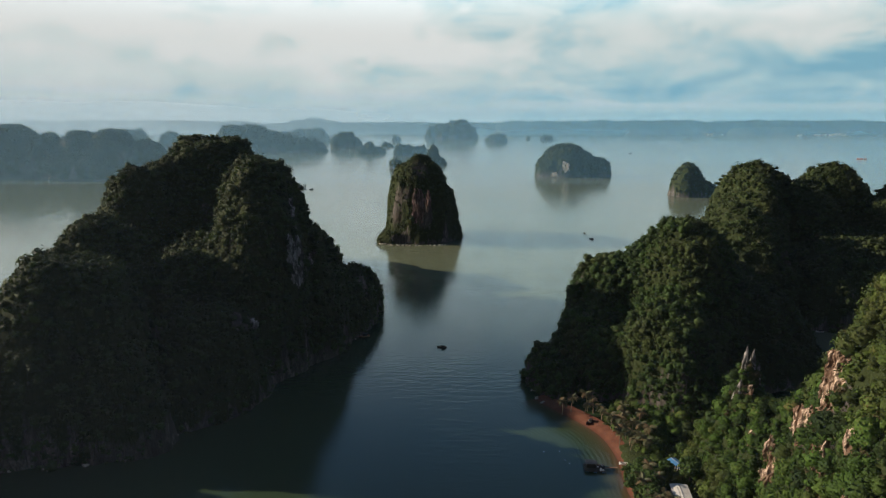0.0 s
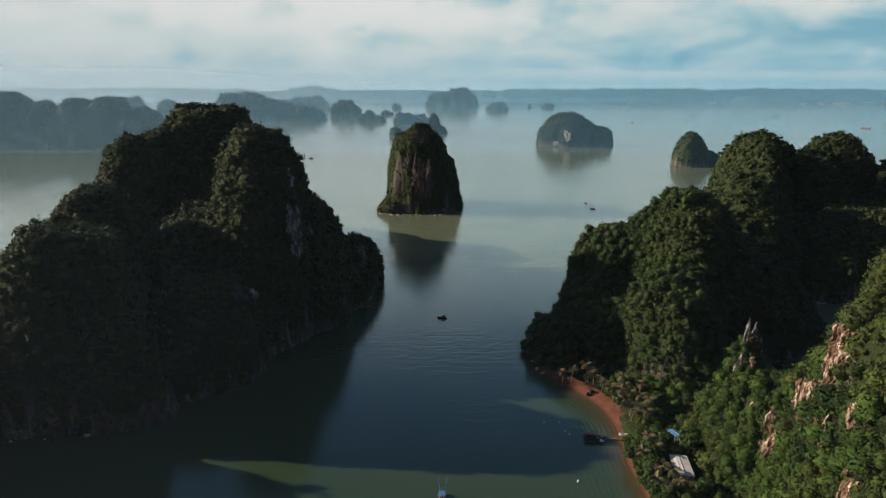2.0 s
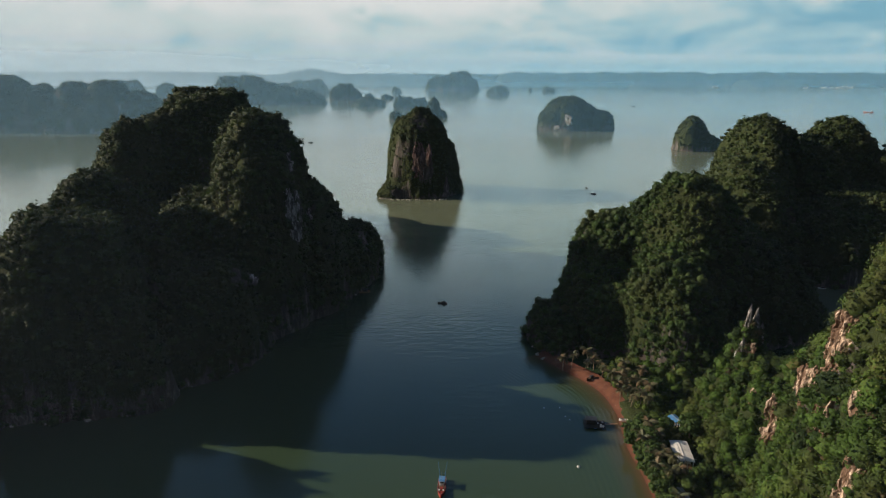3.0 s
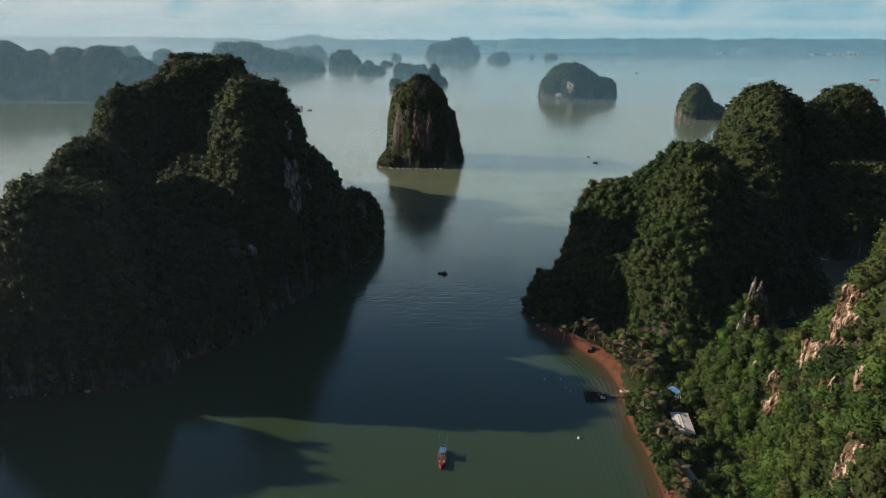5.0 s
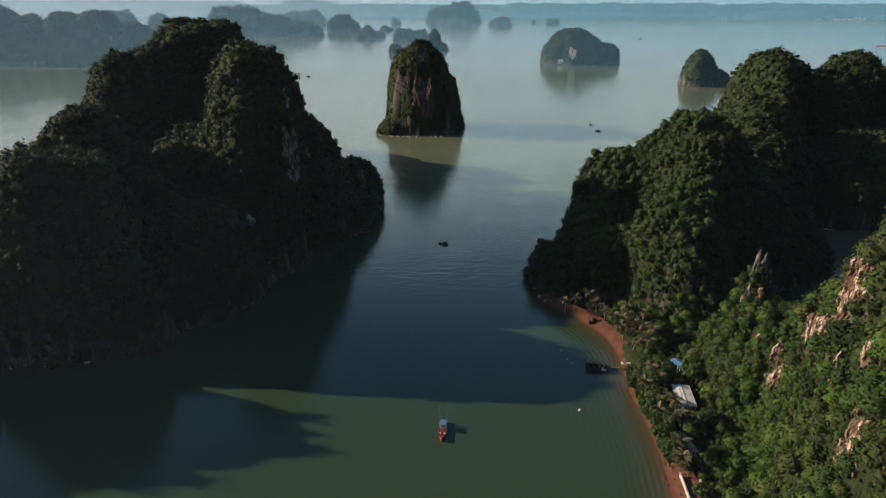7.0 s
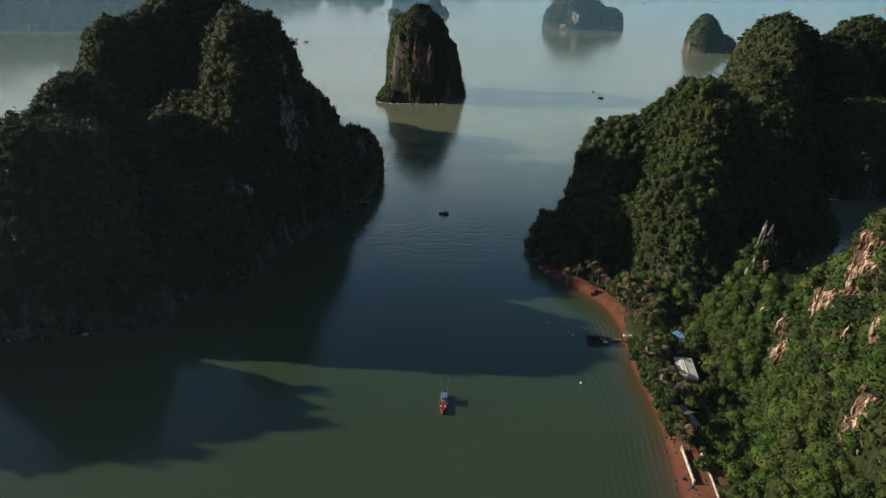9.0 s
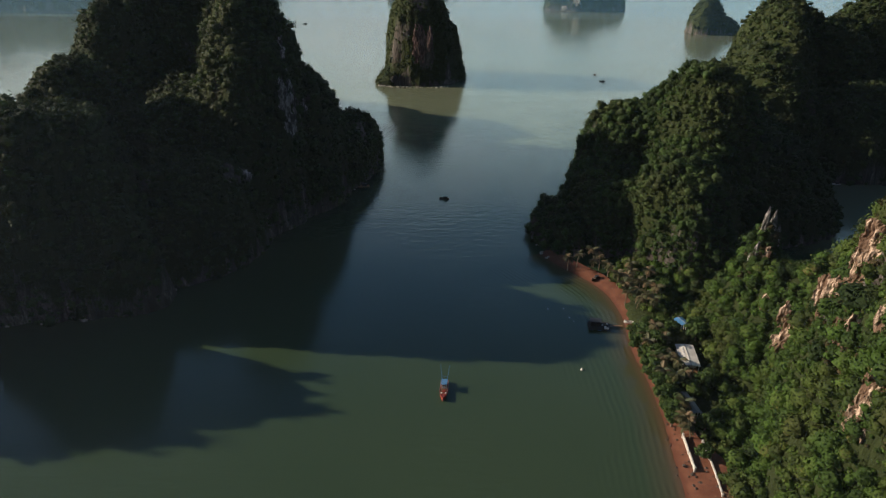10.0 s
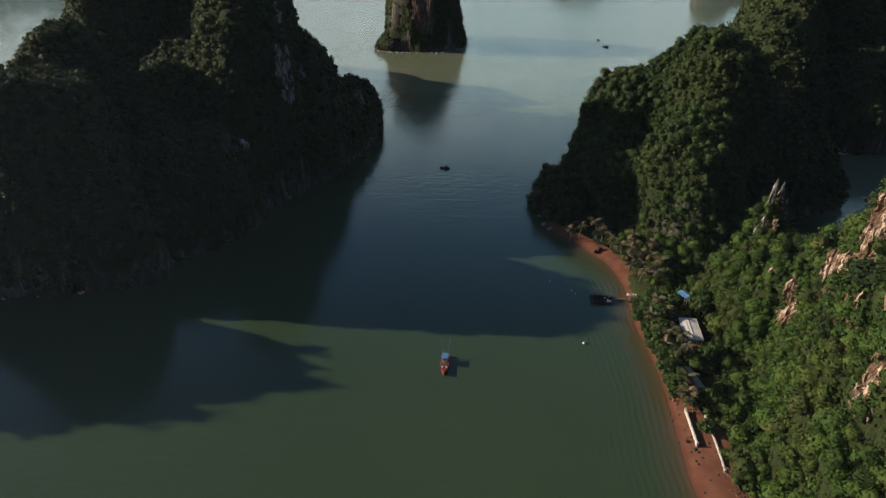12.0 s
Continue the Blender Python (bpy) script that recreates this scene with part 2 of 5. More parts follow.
def mat_haze_sheet(name, thick, top, west_tint, east_tint, facing):
    """Haze put into a sheet's colour: it thins out with height, paler toward the sun's side."""
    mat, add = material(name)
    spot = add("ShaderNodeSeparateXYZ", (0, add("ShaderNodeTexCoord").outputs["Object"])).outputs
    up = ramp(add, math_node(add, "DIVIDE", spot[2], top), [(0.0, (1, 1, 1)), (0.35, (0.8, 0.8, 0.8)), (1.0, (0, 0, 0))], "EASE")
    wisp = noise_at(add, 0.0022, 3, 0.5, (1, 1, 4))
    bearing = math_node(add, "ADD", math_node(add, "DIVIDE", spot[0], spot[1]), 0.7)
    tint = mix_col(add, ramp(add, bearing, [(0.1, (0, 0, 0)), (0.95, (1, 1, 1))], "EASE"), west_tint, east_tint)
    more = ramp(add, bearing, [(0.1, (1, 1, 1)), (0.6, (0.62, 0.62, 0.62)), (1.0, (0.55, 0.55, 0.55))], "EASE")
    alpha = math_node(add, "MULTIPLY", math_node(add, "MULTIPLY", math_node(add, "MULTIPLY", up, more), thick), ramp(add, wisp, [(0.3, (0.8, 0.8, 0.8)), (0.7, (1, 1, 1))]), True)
    # a fixed normal sets how much sun and sky the sheet takes from behind
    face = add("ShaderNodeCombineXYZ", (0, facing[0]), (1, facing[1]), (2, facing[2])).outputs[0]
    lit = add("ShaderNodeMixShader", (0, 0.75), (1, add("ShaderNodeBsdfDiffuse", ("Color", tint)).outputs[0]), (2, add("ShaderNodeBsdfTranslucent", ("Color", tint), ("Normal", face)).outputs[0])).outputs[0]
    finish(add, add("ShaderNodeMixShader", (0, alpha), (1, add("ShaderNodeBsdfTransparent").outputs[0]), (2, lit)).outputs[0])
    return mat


ROCK = mat_rock()
# LUSH's dark tone is kept low to paint shaded gaps among the crowns
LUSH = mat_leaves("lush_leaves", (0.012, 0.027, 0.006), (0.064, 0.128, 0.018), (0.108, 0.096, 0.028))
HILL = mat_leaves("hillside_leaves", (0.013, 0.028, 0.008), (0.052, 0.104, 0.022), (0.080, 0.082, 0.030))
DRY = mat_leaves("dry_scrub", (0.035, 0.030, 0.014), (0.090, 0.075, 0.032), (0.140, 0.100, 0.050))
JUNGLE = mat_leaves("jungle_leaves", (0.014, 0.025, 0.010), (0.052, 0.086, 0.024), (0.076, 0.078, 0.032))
WATER = mat_water()


# ---------------------------------------------------------------- noise and meshes
def hash01(ix, iy, iz, seed):
    h = (ix * 374761393 + iy * 668265263 + iz * 2147483647 + seed * 1274126177) & 0xFFFFFFFF
    h = ((h ^ (h >> 13)) * 1274126177) & 0xFFFFFFFF
    return ((h ^ (h >> 16)) & 0xFFFF) / 65535.0


def value_noise(p, seed):
    """Smooth noise from 0 to 1 at the rows of p."""
    i = np.floor(p).astype(np.int64)
    f = p - i
    f = f * f * (3 - 2 * f)
    out = np.zeros(len(p))
    for dx in (0, 1):
        for dy in (0, 1):
            for dz in (0, 1):
                w = np.where(dx, f[:, 0], 1 - f[:, 0]) * np.where(dy, f[:, 1], 1 - f[:, 1]) * np.where(dz, f[:, 2], 1 - f[:, 2])
                out += w * hash01(i[:, 0] + dx, i[:, 1] + dy, i[:, 2] + dz, seed)
    return out


def fbm(p, seed, octaves=4):
    """Layered noise from about -1 to 1."""
    total, amp, norm = np.zeros(len(p)), 1.0, 0.0
    for n in range(octaves):
        total += amp * (value_noise(p * 2.0**n, seed + 17 * n) * 2 - 1)
        norm += amp
        amp *= 0.5
    return total / norm * 1.4


def mesh_from(name, verts, faces, mat, smooth=False):
    """A mesh from arrays: verts (n, 3), faces (m, 3) or (m, 4)."""
    me = bpy.data.meshes.new(name)
    k = faces.shape[1]
    me.vertices.add(len(verts))
    me.vertices.foreach_set("co", np.ascontiguousarray(verts, np.float32).ravel())
    me.loops.add(faces.size)
    me.loops.foreach_set("vertex_index", np.ascontiguousarray(faces, np.int32).ravel())
    me.polygons.add(len(faces))
    me.polygons.foreach_set("loop_start", np.arange(0, faces.size, k, dtype=np.int32))
    me.polygons.foreach_set("use_smooth", np.full(len(faces), smooth))
    me.materials.append(mat)
    me.update(calc_edges=True)
    me.validate()
    return me


def part(name, bm, mat, parent, label=""):
    """One bmesh as one mesh object under a thing or a part."""
    me = bpy.data.meshes.new(name)
    bm.to_mesh(me)
    bm.free()
    me.materials.append(mat)
    ob = new(name, me)
    ob.parent = parent
    return tagged(ob, label)


def empty(name, m, label, category, group=""):
    ob = new(name)
    ob.matrix_world = m
    return tagged(ob, label, category, group)


# ---------------------------------------------------------------- water, haze
def build_water():
    bm = bmesh.new()
    vs = [bm.verts.new(p) for p in ((-12000, -6000, 0), (12000, -6000, 0), (12000, 14000, 0), (-12000, 14000, 0))]
    bm.faces.new(vs)
    ob = part("water", bm, WATER, None, "silty green bay water, rippled by wind")
    tagged(ob, category="water", kind="structure")


build_water()


def build_haze_sheet(far, thick, top, west_tint, east_tint, toward=(0.76, -0.60, -0.20)):
    """An upright tinted sheet across the bay that stands in for haze."""
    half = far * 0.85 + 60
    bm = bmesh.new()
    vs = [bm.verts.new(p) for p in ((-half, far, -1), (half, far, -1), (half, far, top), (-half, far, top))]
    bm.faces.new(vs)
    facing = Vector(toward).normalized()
    ob = part("backdrop", bm, mat_haze_sheet("painted_haze_sheet", thick, top, west_tint, east_tint, facing), None, "upright tinted sheet standing in for haze over the bay")
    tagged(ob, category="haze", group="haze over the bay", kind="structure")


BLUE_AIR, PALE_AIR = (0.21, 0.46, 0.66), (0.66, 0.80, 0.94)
# the sheet at 75 m is added to lift the darkest tones
build_haze_sheet(75, 0.068, 400, (0.92, 0.76, 0.68), (0.92, 0.76, 0.68), (-0.5, -0.85, -0.1))
build_haze_sheet(760, 0.09, 320, (0.24, 0.46, 0.62), BLUE_AIR)
build_haze_sheet(1200, 0.26, 320, (0.24, 0.46, 0.62), BLUE_AIR)
build_haze_sheet(1750, 0.28, 320, (0.28, 0.50, 0.66), BLUE_AIR)
build_haze_sheet(2650, 0.36, 320, (0.34, 0.56, 0.70), BLUE_AIR)
build_haze_sheet(3960, 0.80, 290, PALE_AIR, (0.22, 0.52, 0.74))


# ---------------------------------------------------------------- islands
def land_height(x, y, lobes, seed, warp, rough):
    """The height of a karst island made of steep domes; under the sea outside them.
    A dome: x, y, half length, half width, turn in degrees, height, power across, power of the fall."""
    p = np.stack([x, y, np.zeros_like(x)], 1)
    size = max(10.0, warp * 6)
    wx, wy = x + warp * fbm(p / size, seed, 4), y + warp * fbm(p / size, seed + 5, 4)
    total = np.zeros(len(x))
    for cx, cy, rx, ry, turn, top, a, b in lobes:
        c, s = math.cos(radians(turn)), math.sin(radians(turn))
        u, v = ((wx - cx) * c + (wy - cy) * s) / rx, (-(wx - cx) * s + (wy - cy) * c) / ry
        r = np.sqrt(u * u + v * v)
        h = top * np.clip(1 - r**a, 0, None) ** b
        total += h**7
    total = total ** (1 / 7)
    gully = fbm(p / (size * 0.7), seed + 9, 4)
    out = total * (1 + rough * gully) + np.minimum(total, 8) * 0.12 * fbm(p / 9.0, seed + 3, 3)
    return np.where(total > 0.02, out, -3.0)


def build_island(name, label, lobes, cell, seed, warp=4.0, rough=0.08, crag=2.0, bare=(), bareness=0.0, shore=2.0, box=None):
    """The rock of one island as a mesh. Returns what the forest needs: points, normals, areas and green values of its faces."""
    reach = [max(l[2], l[3]) + warp * 1.5 for l in lobes]
    x0, x1 = min(l[0] - r for l, r in zip(lobes, reach)), max(l[0] + r for l, r in zip(lobes, reach))
    y0, y1 = min(l[1] - r for l, r in zip(lobes, reach)), max(l[1] + r for l, r in zip(lobes, reach))
    if box:
        x0, x1, y0, y1 = max(x0, box[0]), min(x1, box[1]), max(y0, box[2]), min(y1, box[3])
    gx, gy = np.arange(x0, x1, cell), np.arange(y0, y1, cell)
    X, Y = (g.ravel() for g in np.meshgrid(gx, gy))
    Z = land_height(X, Y, lobes, seed, warp, rough)
    n, m = len(gx), len(gy)
    zz = Z.reshape(m, n)
    dzx, dzy = np.gradient(zz, cell)[::-1]
    nrm = np.stack([-dzx.ravel(), -dzy.ravel(), np.ones(n * m)], 1)
    nrm /= np.linalg.norm(nrm, axis=1)[:, None]
    P = np.stack([X, Y, Z], 1)
    # crags: the steeper the rock, the rougher
    steep = np.clip(1.25 - nrm[:, 2], 0.15, 1)
    Q = P / np.array([1, 1, 1.8])
    d = crag * steep * (fbm(Q / (crag * 4), seed + 21, 3) + 0.5 * np.abs(fbm(Q / (crag * 1.6), seed + 33, 3)))
    P = P + nrm * d[:, None] * (Z > -1)[:, None]
    # how green: ledges and gentler slopes, less on walls, none where bare
    g = 0.72 + 0.55 * fbm(P / (crag * 9), seed + 40, 3) - np.clip(0.30 - nrm[:, 2], 0, 1) * 0.7 - bareness
    g = np.where(P[:, 2] < shore, -0.3, g)
    for bx, by, bz, br, bh in bare:
        q = (P - (bx, by, bz)) / (br, br, bh)
        dist = np.sqrt((q**2).sum(1)) + 0.8 * fbm(P / np.array([3.0, 3.0, 6.5]), seed + 50, 3)
        g = np.where(dist < 1, np.minimum(g, (dist - 0.75) * 2.2), g)
        near = np.clip(1.15 - dist, 0, 1)[:, None]
        P = P + nrm * near * (2.2 * fbm(P / np.array([1.6, 1.6, 7.0]), seed + 60, 3) + 0.6)[:, None]
    quads = np.array([(a, a + 1, a + n + 1, a + n) for row in range(m - 1) for a in range(row * n, row * n + n - 1)])
    keep = (Z[quads] > -2.5).any(1)
    quads = quads[keep]
    used = np.unique(quads)
    index = np.full(len(P), -1)
    index[used] = np.arange(len(used))
    quads = index[quads]
    P, g = P[used], np.clip(g[used], 0, 1)
    me = mesh_from(name, P, quads, ROCK, True)
    me.attributes.new("green", "FLOAT", "POINT").data.foreach_set("value", g.astype(np.float32))
    ob = tagged(new(name, me), label, "island", "", "structure")
    a, b, c, e = (P[quads[:, k]] for k in range(4))
    cross = np.cross(c - a, e - b)
    area = np.linalg.norm(cross, axis=1) / 2
    return ob, (a, b, c, e), cross / (2 * area + 1e-9)[:, None], area, g[quads].mean(1)


def core_quads():
    """A ball of 24 four-sided faces."""
    spots, faces = {}, []
    for axis in range(3):
        for sgn in (-1, 1):
            for a in (-1, 0):
                for b in (-1, 0):
                    ring = []
                    for da, db in ((0, 0), (1, 0), (1, 1), (0, 1)):
                        p = [0, 0, 0]
                        p[axis], p[(axis + 1) % 3], p[(axis + 2) % 3] = sgn, a + da, b + db
                        ring.append(spots.setdefault(tuple(p), len(spots)))
                    faces.append(ring if sgn > 0 else ring[::-1])
    co = np.array(list(spots), float)
    return co / np.linalg.norm(co, axis=1)[:, None], np.array(faces)


def crown_shapes(leaves, size, count, seed, full=True):
    """Tree crowns: a lumpy core under a dense coat of small leaf sprays; the distant ones have a plainer core."""
    rng = np.random.RandomState(seed)
    shapes = []
    ball, ball_faces = core_quads()
    if not full:
        ball = np.array([(x, y, z) for x in (-1, 1) for y in (-1, 1) for z in (-1, 1)]) / 3**0.5
        ball_faces = np.array([(0, 1, 3, 2), (4, 6, 7, 5), (0, 4, 5, 1), (2, 3, 7, 6), (0, 2, 6, 4), (1, 5, 7, 3)])
    for n in range(count):
        core = ball * (0.76 * (1 + 0.55 * fbm(ball * 1.9 + 10 * n, seed + n, 2)))[:, None]
        d = rng.randn(leaves, 3)
        d /= np.linalg.norm(d, axis=1)[:, None]
        d[:, 2] = np.abs(d[:, 2]) * 1.2 - 0.3
        d /= np.linalg.norm(d, axis=1)[:, None]
        lump = 1 + 0.55 * fbm(d * 1.9 + 10 * n, seed + n, 2)
        at = d * (lump * rng.uniform(0.72, 1.06, leaves))[:, None]
        face = d + 0.34 * rng.randn(leaves, 3)
        face /= np.linalg.norm(face, axis=1)[:, None]
        u = np.cross(face, rng.randn(leaves, 3))
        u /= np.linalg.norm(u, axis=1)[:, None]
        v = np.cross(face, u)
        a, b = (size * rng.uniform(0.7, 1.3, leaves))[:, None], (size * rng.uniform(0.5, 1.0, leaves))[:, None]
        bend = face * (size * 0.4)
        co = np.stack([at - u * a - bend, at - v * b, at + u * a - bend, at + v * b], 1).reshape(-1, 3)
        shapes.append((np.concatenate([core, co]), np.concatenate([ball_faces, len(core) + np.arange(4 * leaves).reshape(-1, 4)])))
    return shapes


CROWNS = {0: crown_shapes(20, 0.33, 10, 2, False), 1: crown_shapes(36, 0.27, 10, 3, False), 2: crown_shapes(84, 0.19, 8, 5), 3: crown_shapes(170, 0.13, 6, 7)}


def crowns_mesh(name, places, sizes, level, mat, seed):
    rng = np.random.RandomState(seed)
    verts, faces, tones, start = [], [], [], 0
    which = rng.randint(0, len(CROWNS[level]), len(places))
    for k, (co, fs) in enumerate(CROWNS[level]):
        at = places[which == k]
        if not len(at):
            continue
        size = sizes[which == k]
        turn = rng.rand(len(at)) * 6.283
        tall = size * (0.65 + 0.5 * rng.rand(len(at)))
        c, s = np.cos(turn), np.sin(turn)
        x = (co[None, :, 0] * c[:, None] - co[None, :, 1] * s[:, None]) * size[:, None] + at[:, None, 0]
        y = (co[None, :, 0] * s[:, None] + co[None, :, 1] * c[:, None]) * size[:, None] + at[:, None, 1]
        z = co[None, :, 2] * tall[:, None] + at[:, None, 2]
        verts.append(np.stack([x, y, z], 2).reshape(-1, 3))
        faces.append((fs[None] + (np.arange(len(at)) * len(co))[:, None, None]).reshape(-1, 4) + start)
        tones.append(np.repeat(rng.rand(len(at)), len(co)))
        start += len(at) * len(co)
    me = mesh_from(name, np.concatenate(verts), np.concatenate(faces), mat, True)
    me.attributes.new("tone", "FLOAT", "POINT").data.foreach_set("value", np.concatenate(tones).astype(np.float32))
    return me


def build_forest(label, land, seed, layers, mat=None, clear=(), zone=None, least=0.3, shy=1.1):
    """Scrub and trees over the green parts of an island, one object for each layer: spacing, size, level of detail, rise above the ground."""
    ob, (a, b, c, e), nrm, area, green = land
    mid = (a + b + c + e) / 4
    weight = area * np.clip((green - least) / 0.25, 0, 1) * (0.7 + 0.3 * np.clip(nrm[:, 2] * 1.6, 0, 1))
    # thinner on the slopes that face north, away from the channel
    weight = weight * np.clip(1.3 - 0.5 * shy - shy * nrm[:, 1], 0.12, 1)
    if zone is not None:
        weight = weight * zone(mid)
    for cx, cy, cr in clear:
        weight = weight * (np.hypot(mid[:, 0] - cx, mid[:, 1] - cy) > cr)
    for layer, (spacing, size, level, rise) in enumerate(layers):
        rng = np.random.RandomState(seed * 7 + layer)
        count = int(weight.sum() / spacing**2)
        if count < 1:
            continue
        pick = rng.choice(len(weight), count, p=weight / weight.sum())
        u, v = rng.rand(count, 1), rng.rand(count, 1)
        at = (a[pick] * (1 - u) + b[pick] * u) * (1 - v) + (e[pick] * (1 - u) + c[pick] * u) * v
        s = size * (0.5 + 1.2 * rng.rand(count) ** 2.2)
        at = at + nrm[pick] * (s * rise * 0.4)[:, None]
        at[:, 2] += s * rise * 0.45
        me = crowns_mesh("forest", at, s, level, mat or JUNGLE, seed * 7 + layer)
        tagged(new("forest", me), label, "forest", "forest on the islands", "stuff")

GREEN_LABEL = "dense dark green jungle scrub covering the karst slopes"
# the great island on the left, with two peaks
ISLE_LEFT = [
    (-97.2, 345.9, 28.8, 40, 0, 102.8, 2.70, 0.58), (-92, 323, 24, 28, 0, 87, 2.70, 0.58), (-72.2, 361.7, 22.1, 42.4, 0, 60.3, 2.48, 0.61), (-60, 400.7, 20.5, 48.2, 0, 31, 2.45, 0.64), (-150.8, 439.8, 46.1, 49.7, 0, 109.2, 2.98, 0.49),
    (-177.2, 400.8, 26, 41.9, 0, 92.7, 3.12, 0.49), (-142.7, 253.6, 26, 33.9, 0, 69.2, 3.42, 0.43), (-157.7, 303.3, 26.4, 38.6, 0, 75.7, 3.00, 0.50), (-159.3, 250.9, 29.7, 34.8, 0, 54.7, 2.84, 0.53),
    (-126.5, 366.7, 40.2, 55.8, 0, 62.5, 2.21, 0.79), (-121.1, 309.2, 28, 38.8, 0, 58, 2.37, 0.66), (-106.1, 276.3, 23.8, 33.4, -30, 42, 2.64, 0.59), (-131.2, 237.3, 28.8, 16.1, 0, 39.2, 2.97, 0.50),
]
# its low northern end, behind the peaks
ISLE_LEFT += [(-152, 515, 46, 46, 0, 74, 2.80, 0.55), (-148, 552, 36, 36, 0, 46, 2.80, 0.55)]
land = build_island("island", "big twin-peaked limestone island, jungle covered, pale cliff scars", ISLE_LEFT, 2.1, 11, 5.0, 0.07, 2.6,
                    bare=[(-75, 329, 56, 6, 15), (-76, 332, 78, 3, 8), (-86, 280, 36, 5, 4), (-70, 345, 47, 3, 8)], bareness=-0.2, shore=1.2)
build_forest(GREEN_LABEL, land, 11, [(2.2, 1.3, 0, 0.35), (4.2, 1.75, 1, 0.6)], zone=lambda p: p[:, 1] < 490)
# its neighbour out of sight, whose shadow falls on the water
ISLE_SHADE = [
    (-200, 205, 30, 26, 0, 57, 2.6, 0.6), (-310, 228, 60, 50, 0, 58, 3.0, 0.5), (-262, 206, 46, 39, 0, 71, 2.6, 0.6),
]
land = build_island("island", "steep jungle covered limestone island beside the channel", ISLE_SHADE, 4.0, 15, 5.0, 0.06, 2.5)
build_forest(GREEN_LABEL, land, 15, [(4.4, 2.4, 0, 0.4)])
# the tower in the middle of the channel
TOWER = [
    (-24.5, 684, 28.5, 38, 0, 71.0, 7.0, 0.22), (-20.0, 676, 17.0, 20, 0, 73.0, 3.0, 0.40), (-22.0, 682, 33.0, 40, 0, 54.0, 7.0, 0.24), (-21.0, 682, 36.0, 42, 0, 37.0, 6.0, 0.26),
    (-20.5, 682, 38.5, 44, 0, 20.0, 4.5, 0.35), (-19.5, 684, 41.0, 46, 0, 8.0, 3.0, 0.50), (-49.0, 664, 16.0, 24, 0, 12.0, 2.4, 0.80),
]
land = build_island("island", "lone limestone tower with a reddish bare cliff and green top", TOWER, 1.8, 23, 4.0, 0.06, 2.6,
                    bare=[(-52, 648, 26, 3, 12), (-15, 641, 34, 8, 18), (-40, 640, 6, 10, 6), (5, 644, 8, 8, 6)], bareness=-0.06, shore=0.5)
build_forest(GREEN_LABEL, land, 23, [(2.1, 0.95, 0, 0.25), (5.0, 1.4, 1, 0.4)])
# the strip of open sand and palms: x, y, radius
SANDS = [(52, 263, 5), (57, 257, 5), (63, 247, 5.5), (66, 238, 6), (67, 230, 6), (67, 222, 6), (66, 214, 4.5), (66, 205, 3), (66, 196, 3), (65.5, 186, 2.5), (65, 176, 2.5)]
# the headland on the right
HEADLAND = [
    (117.7, 325.6, 34.8, 47.4, 0, 71.1, 2.63, 0.70), (90.4, 337, 25.4, 38.1, 20, 52.7, 2.84, 0.54), (75.2, 309.5, 19.8, 34.1, 0, 31.6, 2.88, 0.47), (50, 300, 11, 26, 0, 14, 2.92, 0.56),
    (99.4, 284.5, 24.2, 30.6, 0, 42.8, 2.61, 0.53), (147, 320.2, 42, 33.7, 0, 43.9, 2.40, 0.70),
]
# the taller hills behind it, round the lagoon
HEADLAND += [
    (236.1, 506, 36.9, 51.8, 0, 85.6, 2.42, 0.69), (219, 472, 26, 46, 0, 80, 2.40, 0.68),
    (190, 425, 30, 50, 0, 65, 2.60, 0.62), (155, 375, 34, 40, 0, 44, 2.60, 0.60), (259.1, 482, 24, 40, 0, 73, 3.2, 0.45), (291.9, 504.6, 31.4, 34.3, 0, 85, 2.93, 0.52),
    (341.7, 481.5, 49.7, 50.4, 0, 70.6, 2.89, 0.51), (280, 440, 50, 60, 0, 44, 3.00, 0.45), (242, 416, 44, 46, 0, 38, 3.01, 0.5), (350, 400, 70, 56, 0, 30, 3.00, 0.50),
]
land = build_island("island", "forested limestone headland of rounded hills above the red beach", HEADLAND, 2.3, 31, 4.0, 0.06, 2.2, bareness=-0.18, shore=1.0)
build_forest(GREEN_LABEL, land, 31, [(1.8, 1.05, 1, 0.4), (2.9, 1.6, 2, 0.7)], HILL, least=0.0, zone=lambda p: (p[:, 1] < 350) & (p[:, 0] < 135), clear=SANDS)
build_forest(GREEN_LABEL, land, 32, [(2.9, 1.5, 0, 0.35), (5.0, 1.9, 1, 0.6)], zone=lambda p: (p[:, 1] >= 350) | (p[:, 0] >= 135))
# the near hill on the right, with rock ribs
NEAR_HILL = [
    (131.8, 127.6, 54.5, 63.5, 0, 88.5, 2.94, 0.61), (133, 148.3, 46, 31.6, 0, 81.8, 3.37, 0.48), (123, 154, 37.5, 36.4, 0, 63.2, 2.62, 0.55), (102.7, 211.1, 7.9, 7.2, 0, 42.7, 2.00, 0.86),
    (102.4, 204.8, 16.9, 23.8, 0, 33, 2.07, 0.80), (118.7, 188.9, 34.6, 25.3, 0, 37.5, 2.54, 0.73), (124.6, 61.1, 50.5, 50.7, 0, 59.7, 2.37, 0.60), (80.4, 199, 15.8, 50, 0, 3.5, 4.00, 0.40),
    (82.6, 235, 15.6, 40, 0, 3.5, 4.00, 0.40), (82, 132, 12, 36, 0, 3, 4.00, 0.40),
]
